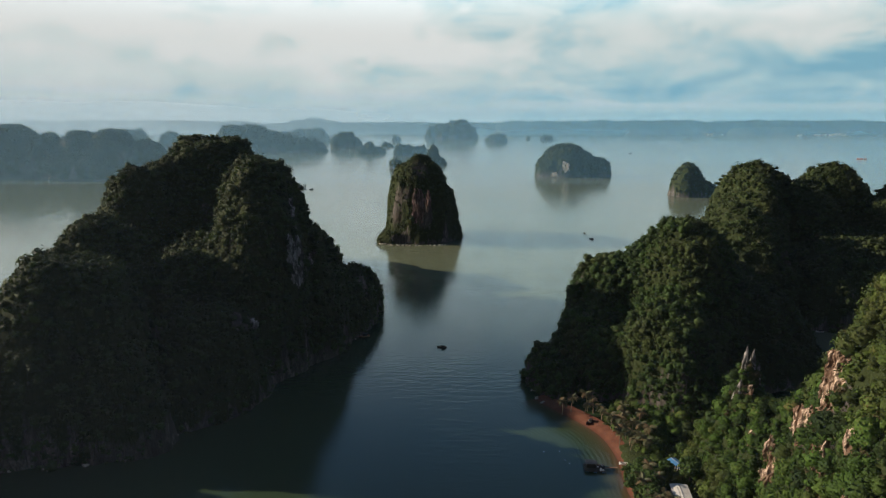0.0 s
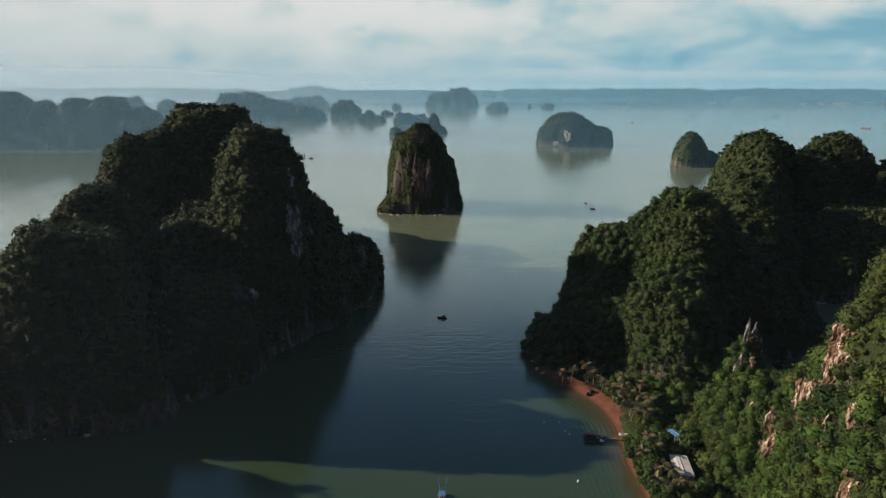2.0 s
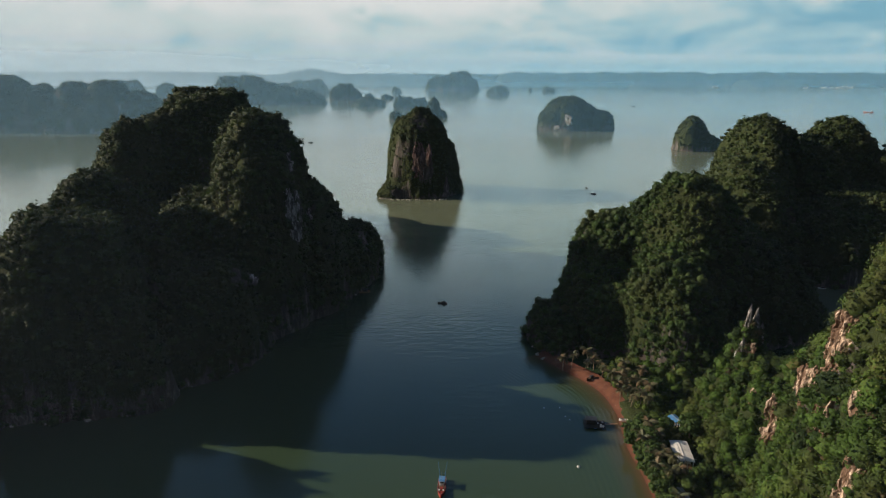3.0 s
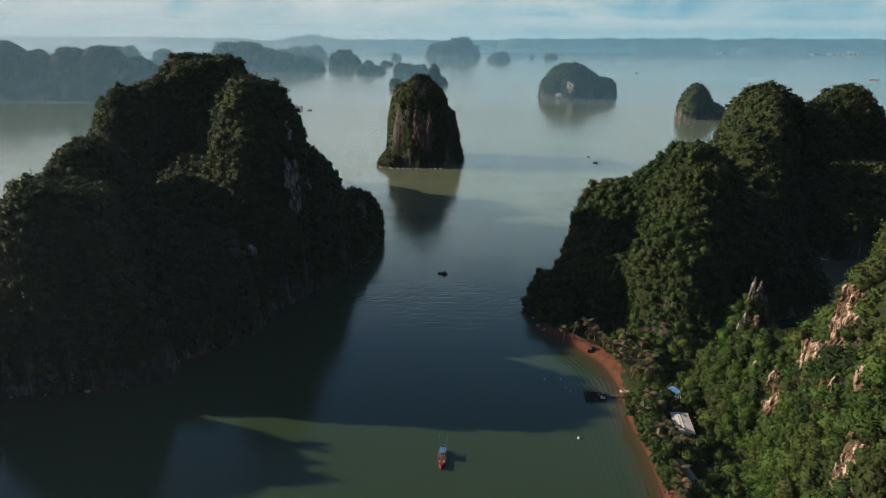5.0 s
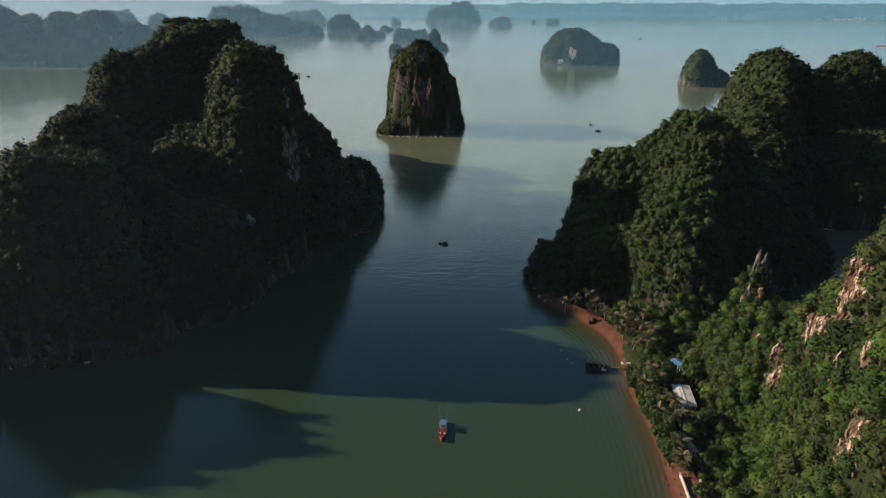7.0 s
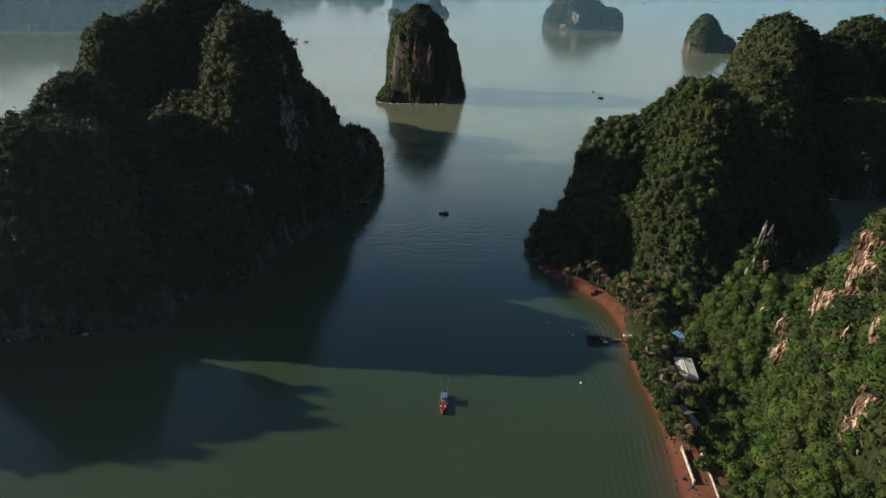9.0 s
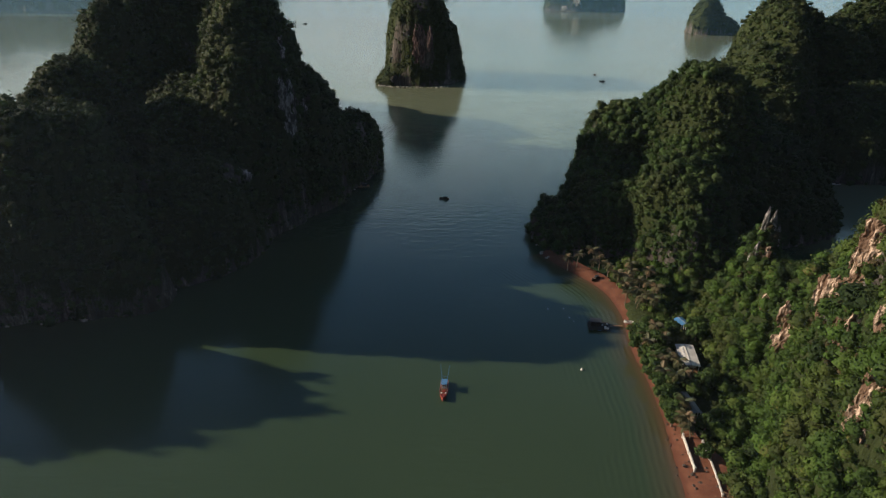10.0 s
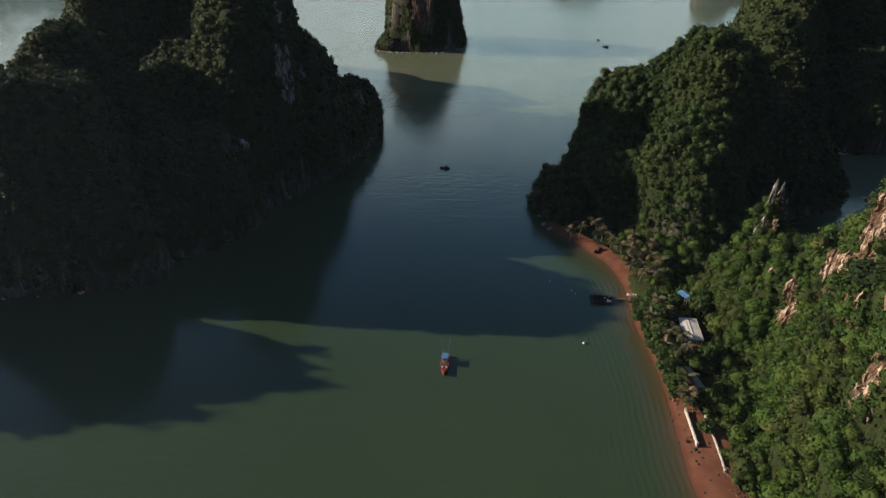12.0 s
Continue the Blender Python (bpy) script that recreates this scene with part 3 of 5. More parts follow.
land = build_island("island", "steep green hillside with pale exposed rock ribs above the beach houses", NEAR_HILL, 1.3, 41, 2.5, 0.07, 2.0, box=(40, 200, 60, 300), shore=0.6, bareness=-0.5,
                    bare=[(90.5, 168, 29, 4.5, 8), (90, 154.5, 49, 4, 8.5), (93, 149.5, 61, 5, 9), (86.5, 143.5, 45, 2.5, 6), (83, 124.5, 48, 3.5, 7)])
build_forest(GREEN_LABEL, land, 41, [(1.8, 1.15, 1, 0.4), (3.1, 1.9, 3, 0.7)], LUSH, least=0.1, shy=0.3, zone=lambda p: (p[:, 0] < 118) & (p[:, 1] > 92), clear=SANDS + [(69.6, 171, 5.5), (76, 193, 7), (81, 214, 5), (67.5, 169, 5), (64, 152, 7), (63, 140, 7.5), (63, 128, 7.5)])
build_forest(GREEN_LABEL, land, 42, [(4.0, 3.2, 1, 0.5)], LUSH, zone=lambda p: (p[:, 0] >= 118) | (p[:, 1] <= 92))
CLIFFS = ((95, 174, 27), (91, 154, 47), (87, 139, 46), (96, 166, 45), (95, 155, 60), (83, 120, 44), (88, 130, 56), (99, 158, 66), (100, 211, 36), (104, 212, 36))


def beside_cliffs(p):
    near = np.zeros(len(p))
    for c in CLIFFS:
        near = np.maximum(near, np.clip(1.3 - np.linalg.norm(p - c, axis=1) / 9.0, 0, 1))
    return near


build_forest("dry brown scrub and grass clinging round the bare rock", land, 43, [(1.9, 0.95, 1, 0.5)], DRY, least=-1.0, shy=0.0, zone=beside_cliffs)
# islets farther out
land = build_island("island", "low limestone islet with a white cliff scar", [
    (246, 1372, 46, 56, 0, 60, 2.8, 0.5), (268, 1372, 44, 50, 0, 52, 2.6, 0.55), (302, 1372, 36, 44, 0, 35, 3.5, 0.4), (220, 1368, 30, 44, 0, 40, 2.6, 0.55)], 3.0, 51, 5, 0.06, 3.5,
    bareness=-0.25, shore=0.5)
build_forest(GREEN_LABEL, land, 51, [(3.2, 2.0, 0, 0.35)])
land = build_island("island", "small conical jungle islet with rocky flanks", [(376, 1030, 26, 30, 0, 49, 2.2, 0.75), (404, 1034, 22, 26, 0, 20, 2.2, 0.7), (368, 1028, 18, 24, 0, 34, 3.0, 0.5)], 2.2, 53, 3, 0.06, 2.5, bareness=-0.32, shore=0.5)
build_forest(GREEN_LABEL, land, 53, [(2.6, 1.5, 0, 0.35)])
land = build_island("island", "long hazy limestone massif with rounded wooded tops", [
    (-842, 1330, 52, 62, 0, 101, 3.6, 0.45), (-765, 1322, 30, 40, 0, 84, 3.2, 0.45), (-706, 1330, 38, 60, 0, 90, 3.2, 0.45), (-648, 1332, 44, 60, 0, 92, 3.2, 0.45), (-586, 1345, 40, 60, 0, 72, 2.8, 0.5),
    (-930, 1345, 50, 60, 0, 92, 3.0, 0.5), (-690, 1300, 90, 50, 0, 52, 3.0, 0.5), (-840, 1300, 70, 40, 0, 46, 2.6, 0.5), (-552, 1350, 26, 40, 0, 40, 2.6, 0.5)], 5.0, 55, 6, 0.05, 4, bareness=-0.12, shore=0.8,
    bare=[(-790, 1285, 14, 14, 16), (-690, 1255, 12, 12, 12)])
build_forest(GREEN_LABEL, land, 55, [(4.8, 2.3, 0, 0.3)])
# far islets: x, y, half width, height, and the heights of side humps
# each dome: x, half width, height, sharpness
FAR = [
    (1566, [(-112, 14, 20, 0), (-97, 18, 13, 1)]), (1652, [(-23, 19, 52, 1), (-8, 17, 20, 1), (-38, 14, 18, 1)]),
    (2005, [(-130, 18, 33, 0), (-108, 22, 35, 0), (-82, 22, 27, 0), (-60, 16, 30, 1)]), (2119, [(-248, 26, 28, 1), (-230, 22, 38, 1), (-206, 26, 22, 1)]),
    (2465, [(-385, 24, 50, 0), (-362, 26, 56, 0), (-335, 20, 58, 0), (-312, 18, 44, 1)]), (2547, [(-215, 16, 17, 0), (-198, 12, 12, 1)]),
]
FAR += [
    (3000, [(-690, 40, 44, 0), (-640, 40, 60, 0), (-590, 36, 52, 0), (-550, 30, 62, 0), (-520, 24, 36, 1)]),
    (2220, [(-690, 50, 88, 0), (-625, 55, 86, 0), (-565, 50, 70, 0), (-510, 45, 56, 0), (-455, 45, 46, 0), (-415, 30, 30, 1)]),
    (4145, [(-400, 40, 50, 0), (-350, 44, 54, 0)]), (3060, [(-216, 16, 30, 1), (-200, 14, 20, 1)]),
]
FAR += [
    (3330, [(-50, 34, 62, 1), (0, 50, 74, 0), (60, 60, 80, 0), (100, 44, 92, 0), (140, 30, 60, 1)]), (2940, [(232, 44, 35, 0), (205, 26, 24, 0)]),
    (4250, [(290, 60, 46, 0), (370, 70, 54, 0), (450, 50, 44, 0)]), (3184, [(470, 16, 28, 1), (492, 26, 20, 0)]), (3252, [(408, 10, 18, 1)]),
    (2500, [(-1170, 50, 60, 0), (-1120, 40, 66, 1)]), (2500, [(-1000, 40, 58, 0), (-960, 30, 40, 1)]), (4300, [(-900, 80, 82, 0), (-800, 90, 92, 0), (-700, 80, 76, 0)]),
]
for n, (y, domes) in enumerate(FAR):
    lobes = [(x, y, w, max(w, 20), 0, h * 0.96, 2.0 if sharp else 2.8, 0.85 if sharp else 0.5) for x, w, h, sharp in domes]
    w = max(d[1] for d in domes)
    land = build_island("island", "distant hazy blue-green limestone islet", lobes, max(2.2, w / 14), 60 + n, w * 0.20, 0.14, max(2.0, w / 11), bareness=-0.2, shore=0.5)
    build_forest(GREEN_LABEL, land, 60 + n, [(max(3.6, w / 8), max(2.0, w / 13), 0, 0.3)])
# hazy ranges along the horizon: x from, x to, distance, height
for n, (xa, xb, far, h) in enumerate([(-2800, -1300, 4500, 74), (-1300, -250, 4520, 62), (-250, 520, 4540, 62), (430, 2750, 4200, 76), (1800, 2120, 4060, 40)]):
    rng = np.random.RandomState(80 + n)
    lobes, x = [], xa
    while x < xb:
        w = rng.uniform(90, 200)
        lobes.append((x, far + rng.uniform(-20, 20), w, 70, 0, h * rng.uniform(0.90, 1.0), 3.4, 0.4))
        x += w * 0.8
    build_island("island", "far hazy wooded range along the horizon", lobes, 22.0, 80 + n, 16, 0.06, 6, bareness=-0.5)

# ---------------------------------------------------------------- small builders
def add_box(bm, sx, sy, sz, m=None, taper=1.0):
    """A box standing on its base's middle, narrower at the top by taper."""
    base = m or Matrix()
    lo = [bm.verts.new(base @ Vector((x * sx / 2, y * sy / 2, 0))) for x, y in ((-1, -1), (1, -1), (1, 1), (-1, 1))]
    hi = [bm.verts.new(base @ Vector((x * sx / 2 * taper, y * sy / 2 * taper, sz))) for x, y in ((-1, -1), (1, -1), (1, 1), (-1, 1))]
    bm.faces.new(lo[::-1]), bm.faces.new(hi)
    for n in range(4):
        bm.faces.new((lo[n], lo[(n + 1) % 4], hi[(n + 1) % 4], hi[n]))


def box_mesh(sx, sy, sz, m=None, taper=1.0, bevel=0.04):
    bm = bmesh.new()
    add_box(bm, sx, sy, sz, m, taper)
    if bevel:
        bmesh.ops.bevel(bm, geom=bm.edges[:], offset=bevel, segments=1, affect="EDGES")
    return bm


def tube_mesh(points, radii, sides=7):
    """A tapering round bar along points."""
    bm = bmesh.new()
    rings = []
    for n, p in enumerate(points):
        ahead = (Vector(points[min(n + 1, len(points) - 1)]) - Vector(points[max(n - 1, 0)])).normalized()
        across = ahead.orthogonal().normalized()
        other = ahead.cross(across)
        rings.append([bm.verts.new(Vector(p) + radii[n] * (across * math.cos(6.2832 * k / sides) + other * math.sin(6.2832 * k / sides))) for k in range(sides)])
    for a, b in zip(rings, rings[1:]):
        for k in range(sides):
            bm.faces.new((a[k], a[(k + 1) % sides], b[(k + 1) % sides], b[k]))
    bm.faces.new(rings[0][::-1]), bm.faces.new(rings[-1])
    return bm


def hull_mesh(length, beam, depth, sheer=0.5):
    """A boat's hull with pointed bow at +y, open gunwale and a deck inside it."""
    bm = bmesh.new()
    rings = []
    steps = 12
    for n in range(steps + 1):
        u = n / steps
        y = (u - 0.5) * length
        w = beam / 2 * (0.80 + 0.2 * math.sin(min(1, u * 2.2) * 1.57)) * (1 if u < 0.55 else max(0.03, 1 - ((u - 0.55) / 0.45) ** 2.2))
        top = depth + sheer * (2 * u - 0.9) ** 2 * (1.3 if u > 0.45 else 0.5)
        deck = top - 0.35
        rings.append([bm.verts.new(p) for p in ((-w * 0.9, y, deck), (-w * 0.92, y, top), (-w, y, top), (-w * 0.82, y, 0.0), (-w * 0.3, y, -0.45),
                                                (w * 0.3, y, -0.45), (w * 0.82, y, 0.0), (w, y, top), (w * 0.92, y, top), (w * 0.9, y, deck))])
    for a, b in zip(rings, rings[1:]):
        for k in range(10):
            bm.faces.new((a[k], b[k], b[(k + 1) % 10], a[(k + 1) % 10]))
    bm.faces.new(rings[0]), bm.faces.new(rings[-1][::-1])
    return bm


RED_PAINT = mat_plain("weathered_red_paint", (0.30, 0.045, 0.03), 0.55, vary=0.3)
WHITE_PAINT = mat_plain("weathered_white_paint", (0.72, 0.71, 0.66), 0.5, vary=0.15)
BLUE_PAINT = mat_plain("faded_blue_paint", (0.07, 0.22, 0.42), 0.5, vary=0.25)
DARK_WOOD = mat_plain("tarred_wood", (0.035, 0.03, 0.027), 0.7, vary=0.4)
BROWN_WOOD = mat_plain("worn_deck_wood", (0.20, 0.11, 0.06), 0.75, vary=0.3)
STEEL = mat_plain("grey_steel", (0.35, 0.38, 0.40), 0.45, 0.6, vary=0.2)
ORANGE_PAINT = mat_plain("rusty_orange_paint", (0.55, 0.14, 0.06), 0.5, vary=0.25)
CONCRETE = mat_plain("stained_concrete", (0.52, 0.49, 0.43), 0.85, vary=0.3, scale=0.6, grain=8)
ROOF_SHEET = mat_plain("bleached_roof_sheet", (0.66, 0.63, 0.56), 0.6, vary=0.16, scale=0.35)
GREY_ROOF = mat_plain("grey_roof_sheet", (0.28, 0.29, 0.28), 0.6, vary=0.25, scale=0.5)
BARK = mat_plain("palm_bark", (0.17, 0.13, 0.09), 0.9, vary=0.35, scale=3)
STONE = mat_plain("wet_shore_stone", (0.075, 0.055, 0.042), 0.8, vary=0.45, scale=0.8, grain=5)
BRUSH = mat_leaves("garden_leaves", (0.024, 0.050, 0.014), (0.080, 0.140, 0.030), (0.120, 0.110, 0.040))


def mat_sand():
    mat, add = material("red_beach_sand")
    wet = add("ShaderNodeSeparateXYZ", (0, add("ShaderNodeTexCoord").outputs["Object"])).outputs[2]
    big, fine = noise_at(add, 0.25, 5), noise_at(add, 4.0, 6)
    col = mix_col(add, ramp(add, big, [(0.35, (0, 0, 0)), (0.65, (1, 1, 1))]), (0.120, 0.047, 0.027), (0.185, 0.078, 0.046))
    col = mix_col(add, ramp(add, fine, [(0.3, (0.5, 0.5, 0.5)), (0.6, (0, 0, 0))]), col, (0.115, 0.043, 0.025))
    damp = ramp(add, math_node(add, "ADD", wet, math_node(add, "MULTIPLY", big, 0.5)), [(0.30, (1, 1, 1)), (0.75, (0, 0, 0))])
    col = mix_col(add, damp, col, (0.108, 0.040, 0.023))
    finish(add, surface(add, col, 0.85, fine, 0.5, 0.08, 0, 0.2))
    return mat


SAND = mat_sand()


def mat_frond():
    mat, add = material("palm_fronds")
    own = add("ShaderNodeObjectInfo").outputs["Random"]
    col = ramp(add, own, [(0.0, (0.040, 0.055, 0.020)), (0.6, (0.085, 0.080, 0.034)), (1.0, (0.17, 0.115, 0.060))])
    finish(add, surface(add, col, 0.55, noise_at(add, 6.0), 0.3, 0.03, 0, 0.35))
    return mat


FROND = mat_frond()
WEATHER = mat_plain("dark_tarpaulin", (0.03, 0.035, 0.045), 0.6, vary=0.3)


# ---------------------------------------------------------------- the beach
SHORE = [(41, 280), (46.6, 270), (57.7, 253.7), (62.6, 242), (64.1, 228), (63.6, 221), (62.6, 211), (62.2, 202), (62.6, 194.5), (62.8, 186), (62.6, 177), (62.2, 168.5), (61.2, 160), (60.4, 153), (60.0, 147), (59.2, 140), (59, 132), (58, 115), (57, 95)]
WIDTH = [1.5, 2.5, 3.0, 2.5, 3.5, 3.5, 2.0, 1.0, 1.0, 1.0, 1.0, 1.5, 4.0, 8.0, 9.5, 10.0, 10.0, 9.0, 8.0]


def shore_at(s):
    """The waterline and the beach's width at s (0 to 1), smoothed between the known places."""
    pts, w = np.array(SHORE, float), np.array(WIDTH)
    u = s * (len(pts) - 1)
    n = int(min(max(math.floor(u), 0), len(pts) - 2))
    f = u - n
    p0, p1, p2, p3 = (pts[min(max(k, 0), len(pts) - 1)] for k in (n - 1, n, n + 1, n + 2))
    p = 0.5 * (2 * p1 + (p2 - p0) * f + (2 * p0 - 5 * p1 + 4 * p2 - p3) * f * f + (3 * p1 - p0 - 3 * p2 + p3) * f**3)
    return p, w[n] * (1 - f) + w[n + 1] * f


def build_beach():
    rows, cols = 160, 16
    verts = []
    for i in range(rows + 1):
        (x, y), w = shore_at(i / rows)
        (xa, ya), _ = shore_at(min(1, i / rows + 0.01))
        (xb, yb), _ = shore_at(max(0, i / rows - 0.01))
        t = Vector((xa - xb, ya - yb)).normalized()
        inland = Vector((-t.y, t.x)) if -t.y > 0 else Vector((t.y, -t.x))
        for j in range(cols + 1):
            d = -6 + (w + 10) * j / cols
            z = 0.16 * d if d < 0 else 2.2 * (1 - math.exp(-d / 6.0))
            wob = noise.noise(Vector((x + inland.x * d, y + inland.y * d, 0)) * 0.35)
            verts.append((x + inland.x * (d + 0.5 * wob), y + inland.y * (d + 0.5 * wob), z + 0.16 * wob))
    n = cols + 1
    faces = np.array([(r * n + c, r * n + c + 1, (r + 1) * n + c + 1, (r + 1) * n + c) for r in range(rows) for c in range(cols)])
    ob = new("ground", mesh_from("beach", np.array(verts), faces, SAND, True))
    tagged(ob, "narrow beach of damp red-brown sand", "beach", "", "structure")


build_beach()


def mat_shallows():
    """The same water over the red sand: brown by the beach, with small waves that run along it."""
    mat, add = material("shallow_water")
    stored = add("ShaderNodeAttribute")
    stored.attribute_name = "offshore"
    off = stored.outputs["Fac"]
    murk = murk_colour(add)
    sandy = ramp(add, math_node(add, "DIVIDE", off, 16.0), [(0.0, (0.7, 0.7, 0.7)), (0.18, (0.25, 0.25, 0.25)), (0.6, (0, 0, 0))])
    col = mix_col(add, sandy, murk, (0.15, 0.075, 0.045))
    warp = math_node(add, "MULTIPLY", noise_at(add, 0.04, 2), 3.0)
    crest = math_node(add, "SINE", math_node(add, "MULTIPLY", math_node(add, "ADD", off, warp), 3.4))
    fade = ramp(add, math_node(add, "DIVIDE", off, 34.0), [(0.0, (0.6, 0.6, 0.6)), (0.35, (1, 1, 1)), (1.0, (0, 0, 0))])
    patch = ramp(add, noise_at(add, 0.045, 3), [(0.42, (0, 0, 0)), (0.60, (1, 1, 1))])
    small = noise_at(add, 0.55, 4, 0.6, (0.5, 1, 1))
    height = math_node(add, "ADD", math_node(add, "MULTIPLY", small, 0.35), math_node(add, "MULTIPLY", math_node(add, "MULTIPLY", crest, math_node(add, "MULTIPLY", fade, patch)), 0.38))
    finish(add, surface(add, col, 0.14, height, 0.17, 0.4, 0, 0.5, (("IOR", 1.33),)))
    return mat


def build_shallows():
    rows, cols = 120, 12
    verts, off = [], []
    for i in range(rows + 1):
        (x, y), w = shore_at(i / rows)
        (xa, ya), _ = shore_at(min(1, i / rows + 0.05))
        (xb, yb), _ = shore_at(max(0, i / rows - 0.05))
        t = Vector((xa - xb, ya - yb)).normalized()
        out = Vector((t.y, -t.x)) if t.y < 0 else Vector((-t.y, t.x))
        for j in range(cols + 1):
            d = -1.5 + 36.0 * (j / cols) ** 1.3
            verts.append((x + out.x * d, y + out.y * d, 0.004 * (1 - j / cols)))
            off.append(max(0, d))
    n = cols + 1
    faces = np.array([(r * n + c, r * n + c + 1, (r + 1) * n + c + 1, (r + 1) * n + c) for r in range(rows) for c in range(cols)])
    me = mesh_from("shallows", np.array(verts) + (0, 0, 0.006), faces, mat_shallows(), True)
    me.attributes.new("offshore", "FLOAT", "POINT").data.foreach_set("value", np.array(off, np.float32))
    tagged(new("water", me), "brownish shallow water lapping along the red beach", "water", "", "structure")


build_shallows()


def ground_z(x, y):
    """The height of the land round the beach."""
    a = land_height(np.array([float(x)]), np.array([float(y)]), NEAR_HILL, 41, 2.5, 0.07)[0]
    b = land_height(np.array([float(x)]), np.array([float(y)]), HEADLAND, 31, 4.0, 0.06)[0]
    return max(a, b, 0.8)


def ragged_stone(size, seed):
    bm = bmesh.new()
    bmesh.ops.create_icosphere(bm, subdivisions=2, radius=size)
    for v in bm.verts:
        k = 1 + 0.45 * noise.noise(v.co * (1.3 / size) + Vector((seed * 3.1, 0, 0)))
        v.co = Vector((v.co.x * k * 1.2, v.co.y * k, v.co.z * k * 0.65))
    return bm


rng = random.Random(5)
stones = []
for n in range(5):
    ob = part("shore_rock", ragged_stone(0.55, n), STONE, None, "dark wet boulder lying on the red beach")
    stones.append(tagged(ob, category="rock", group="rocks on the beach"))
    ob.location = (62 + n, 150 - n * 3.0, 0.9)
for n in range(70):
    (x, y), w = shore_at(rng.choice([rng.uniform(0.55, 0.98), rng.uniform(0.62, 0.90)]))
    d = rng.uniform(-1.5, w)
    z = 0.16 * d if d < 0 else 2.2 * (1 - math.exp(-d / 6.0))
    ob = copy_thing(rng.choice(stones), pose(x + d, y, z + 0.12, 0, 0, rng.uniform(0, 360)))
    k = rng.uniform(0.2, 0.7)
    ob.scale = (k, k, k * rng.uniform(0.6, 1.0))
# boulders at the foot of the cliffs
cliff_stone = part("shore_rock", ragged_stone(1.0, 9), mat_plain("bleached_limestone", (0.36, 0.33, 0.28), 0.85, vary=0.4, scale=0.5, grain=4), None, "pale limestone boulder at the foot of a sea cliff")
tagged(cliff_stone, category="rock", group="boulders along the cliffs")
cliff_stone.location = (-129, 222, 0.3)
for line, count in ((((-156, 219), (-130, 222), (-106, 246), (-92, 278), (-76, 316), (-60, 345), (-47, 365)), 60), (((-62, 640), (-48, 634), (-20, 632), (4, 636)), 40), (((43, 318), (42, 300), (42, 284), (45, 273)), 26)):
    for n in range(count):
        u = rng.uniform(0, len(line) - 1.001)
        a, b = line[int(u)], line[int(u) + 1]
        f = u - int(u)
        k = rng.uniform(0.3, 1.15)
        ob = copy_thing(cliff_stone, pose(a[0] * (1 - f) + b[0] * f + rng.uniform(-1.5, 1.5), a[1] * (1 - f) + b[1] * f + rng.uniform(-2.0, 1.5), 0.25 * k, 0, 0, rng.uniform(0, 360)))
        ob.scale = (k, k, k)


# ---------------------------------------------------------------- limestone outcrops
def build_outcrop(x, y, z, out, wide, tall, seed, label, stone=None, lean=0.22):
    """A broken, fluted limestone face standing out of a slope that faces the way out (degrees)."""
    a = radians(out)
    face, along = Vector((math.cos(a), math.sin(a), 0)), Vector((-math.sin(a), math.cos(a), 0))
    nu, nv = min(56, max(12, int(wide / 0.2))), min(56, max(14, int(tall / 0.32)))
    k = max(1.0, wide / 8.0)
    u, v = (g.ravel() for g in np.meshgrid(np.linspace(-1, 1, nu + 1), np.linspace(-1, 1, nv + 1)))
    q = np.stack([u * wide / 2, v * tall / 2, np.full(len(u), seed * 3.7)], 1)
    edge = np.sqrt(u**2 + v**2) + 0.5 * fbm(q / np.array([1.3 * k, 2.6 * k, 1]), seed, 4)
    flute = 1.3 * fbm(q / np.array([1.5 * k, 6.0 * k, 1]), seed + 3, 2) + 0.9 * (0.5 - np.abs(fbm(q / np.array([0.5 * k, 3.2 * k, 1]), seed + 5, 3))) + 0.45 * fbm(q / np.array([0.35, 0.8, 1]), seed + 6, 3)
    depth = 0.5 + 0.85 * flute * k**0.5 - 3.2 * np.clip(edge - 0.62, 0, 1) ** 1.2
    side = 0.35 * fbm(q / 1.1, seed + 8, 2)
    verts = np.outer(u * wide / 2 + side, along) + np.outer(depth - (v + 1) * tall / 2 * lean, face)
    verts[:, 2] += v * tall / 2 + 0.3 * fbm(q / 0.9, seed + 9, 2)
    n = nu + 1
    faces = np.array([(r * n + c, r * n + c + 1, (r + 1) * n + c + 1, (r + 1) * n + c) for r in range(nv) for c in range(nu)])
    faces = faces[edge[faces].max(1) < 1.0]
    ob = new("rock_outcrop", mesh_from("rock_outcrop", verts, faces, stone or CRAG))
    tagged(ob, label, "rock", "limestone faces on the slope")
    ob.location = (x, y, z)


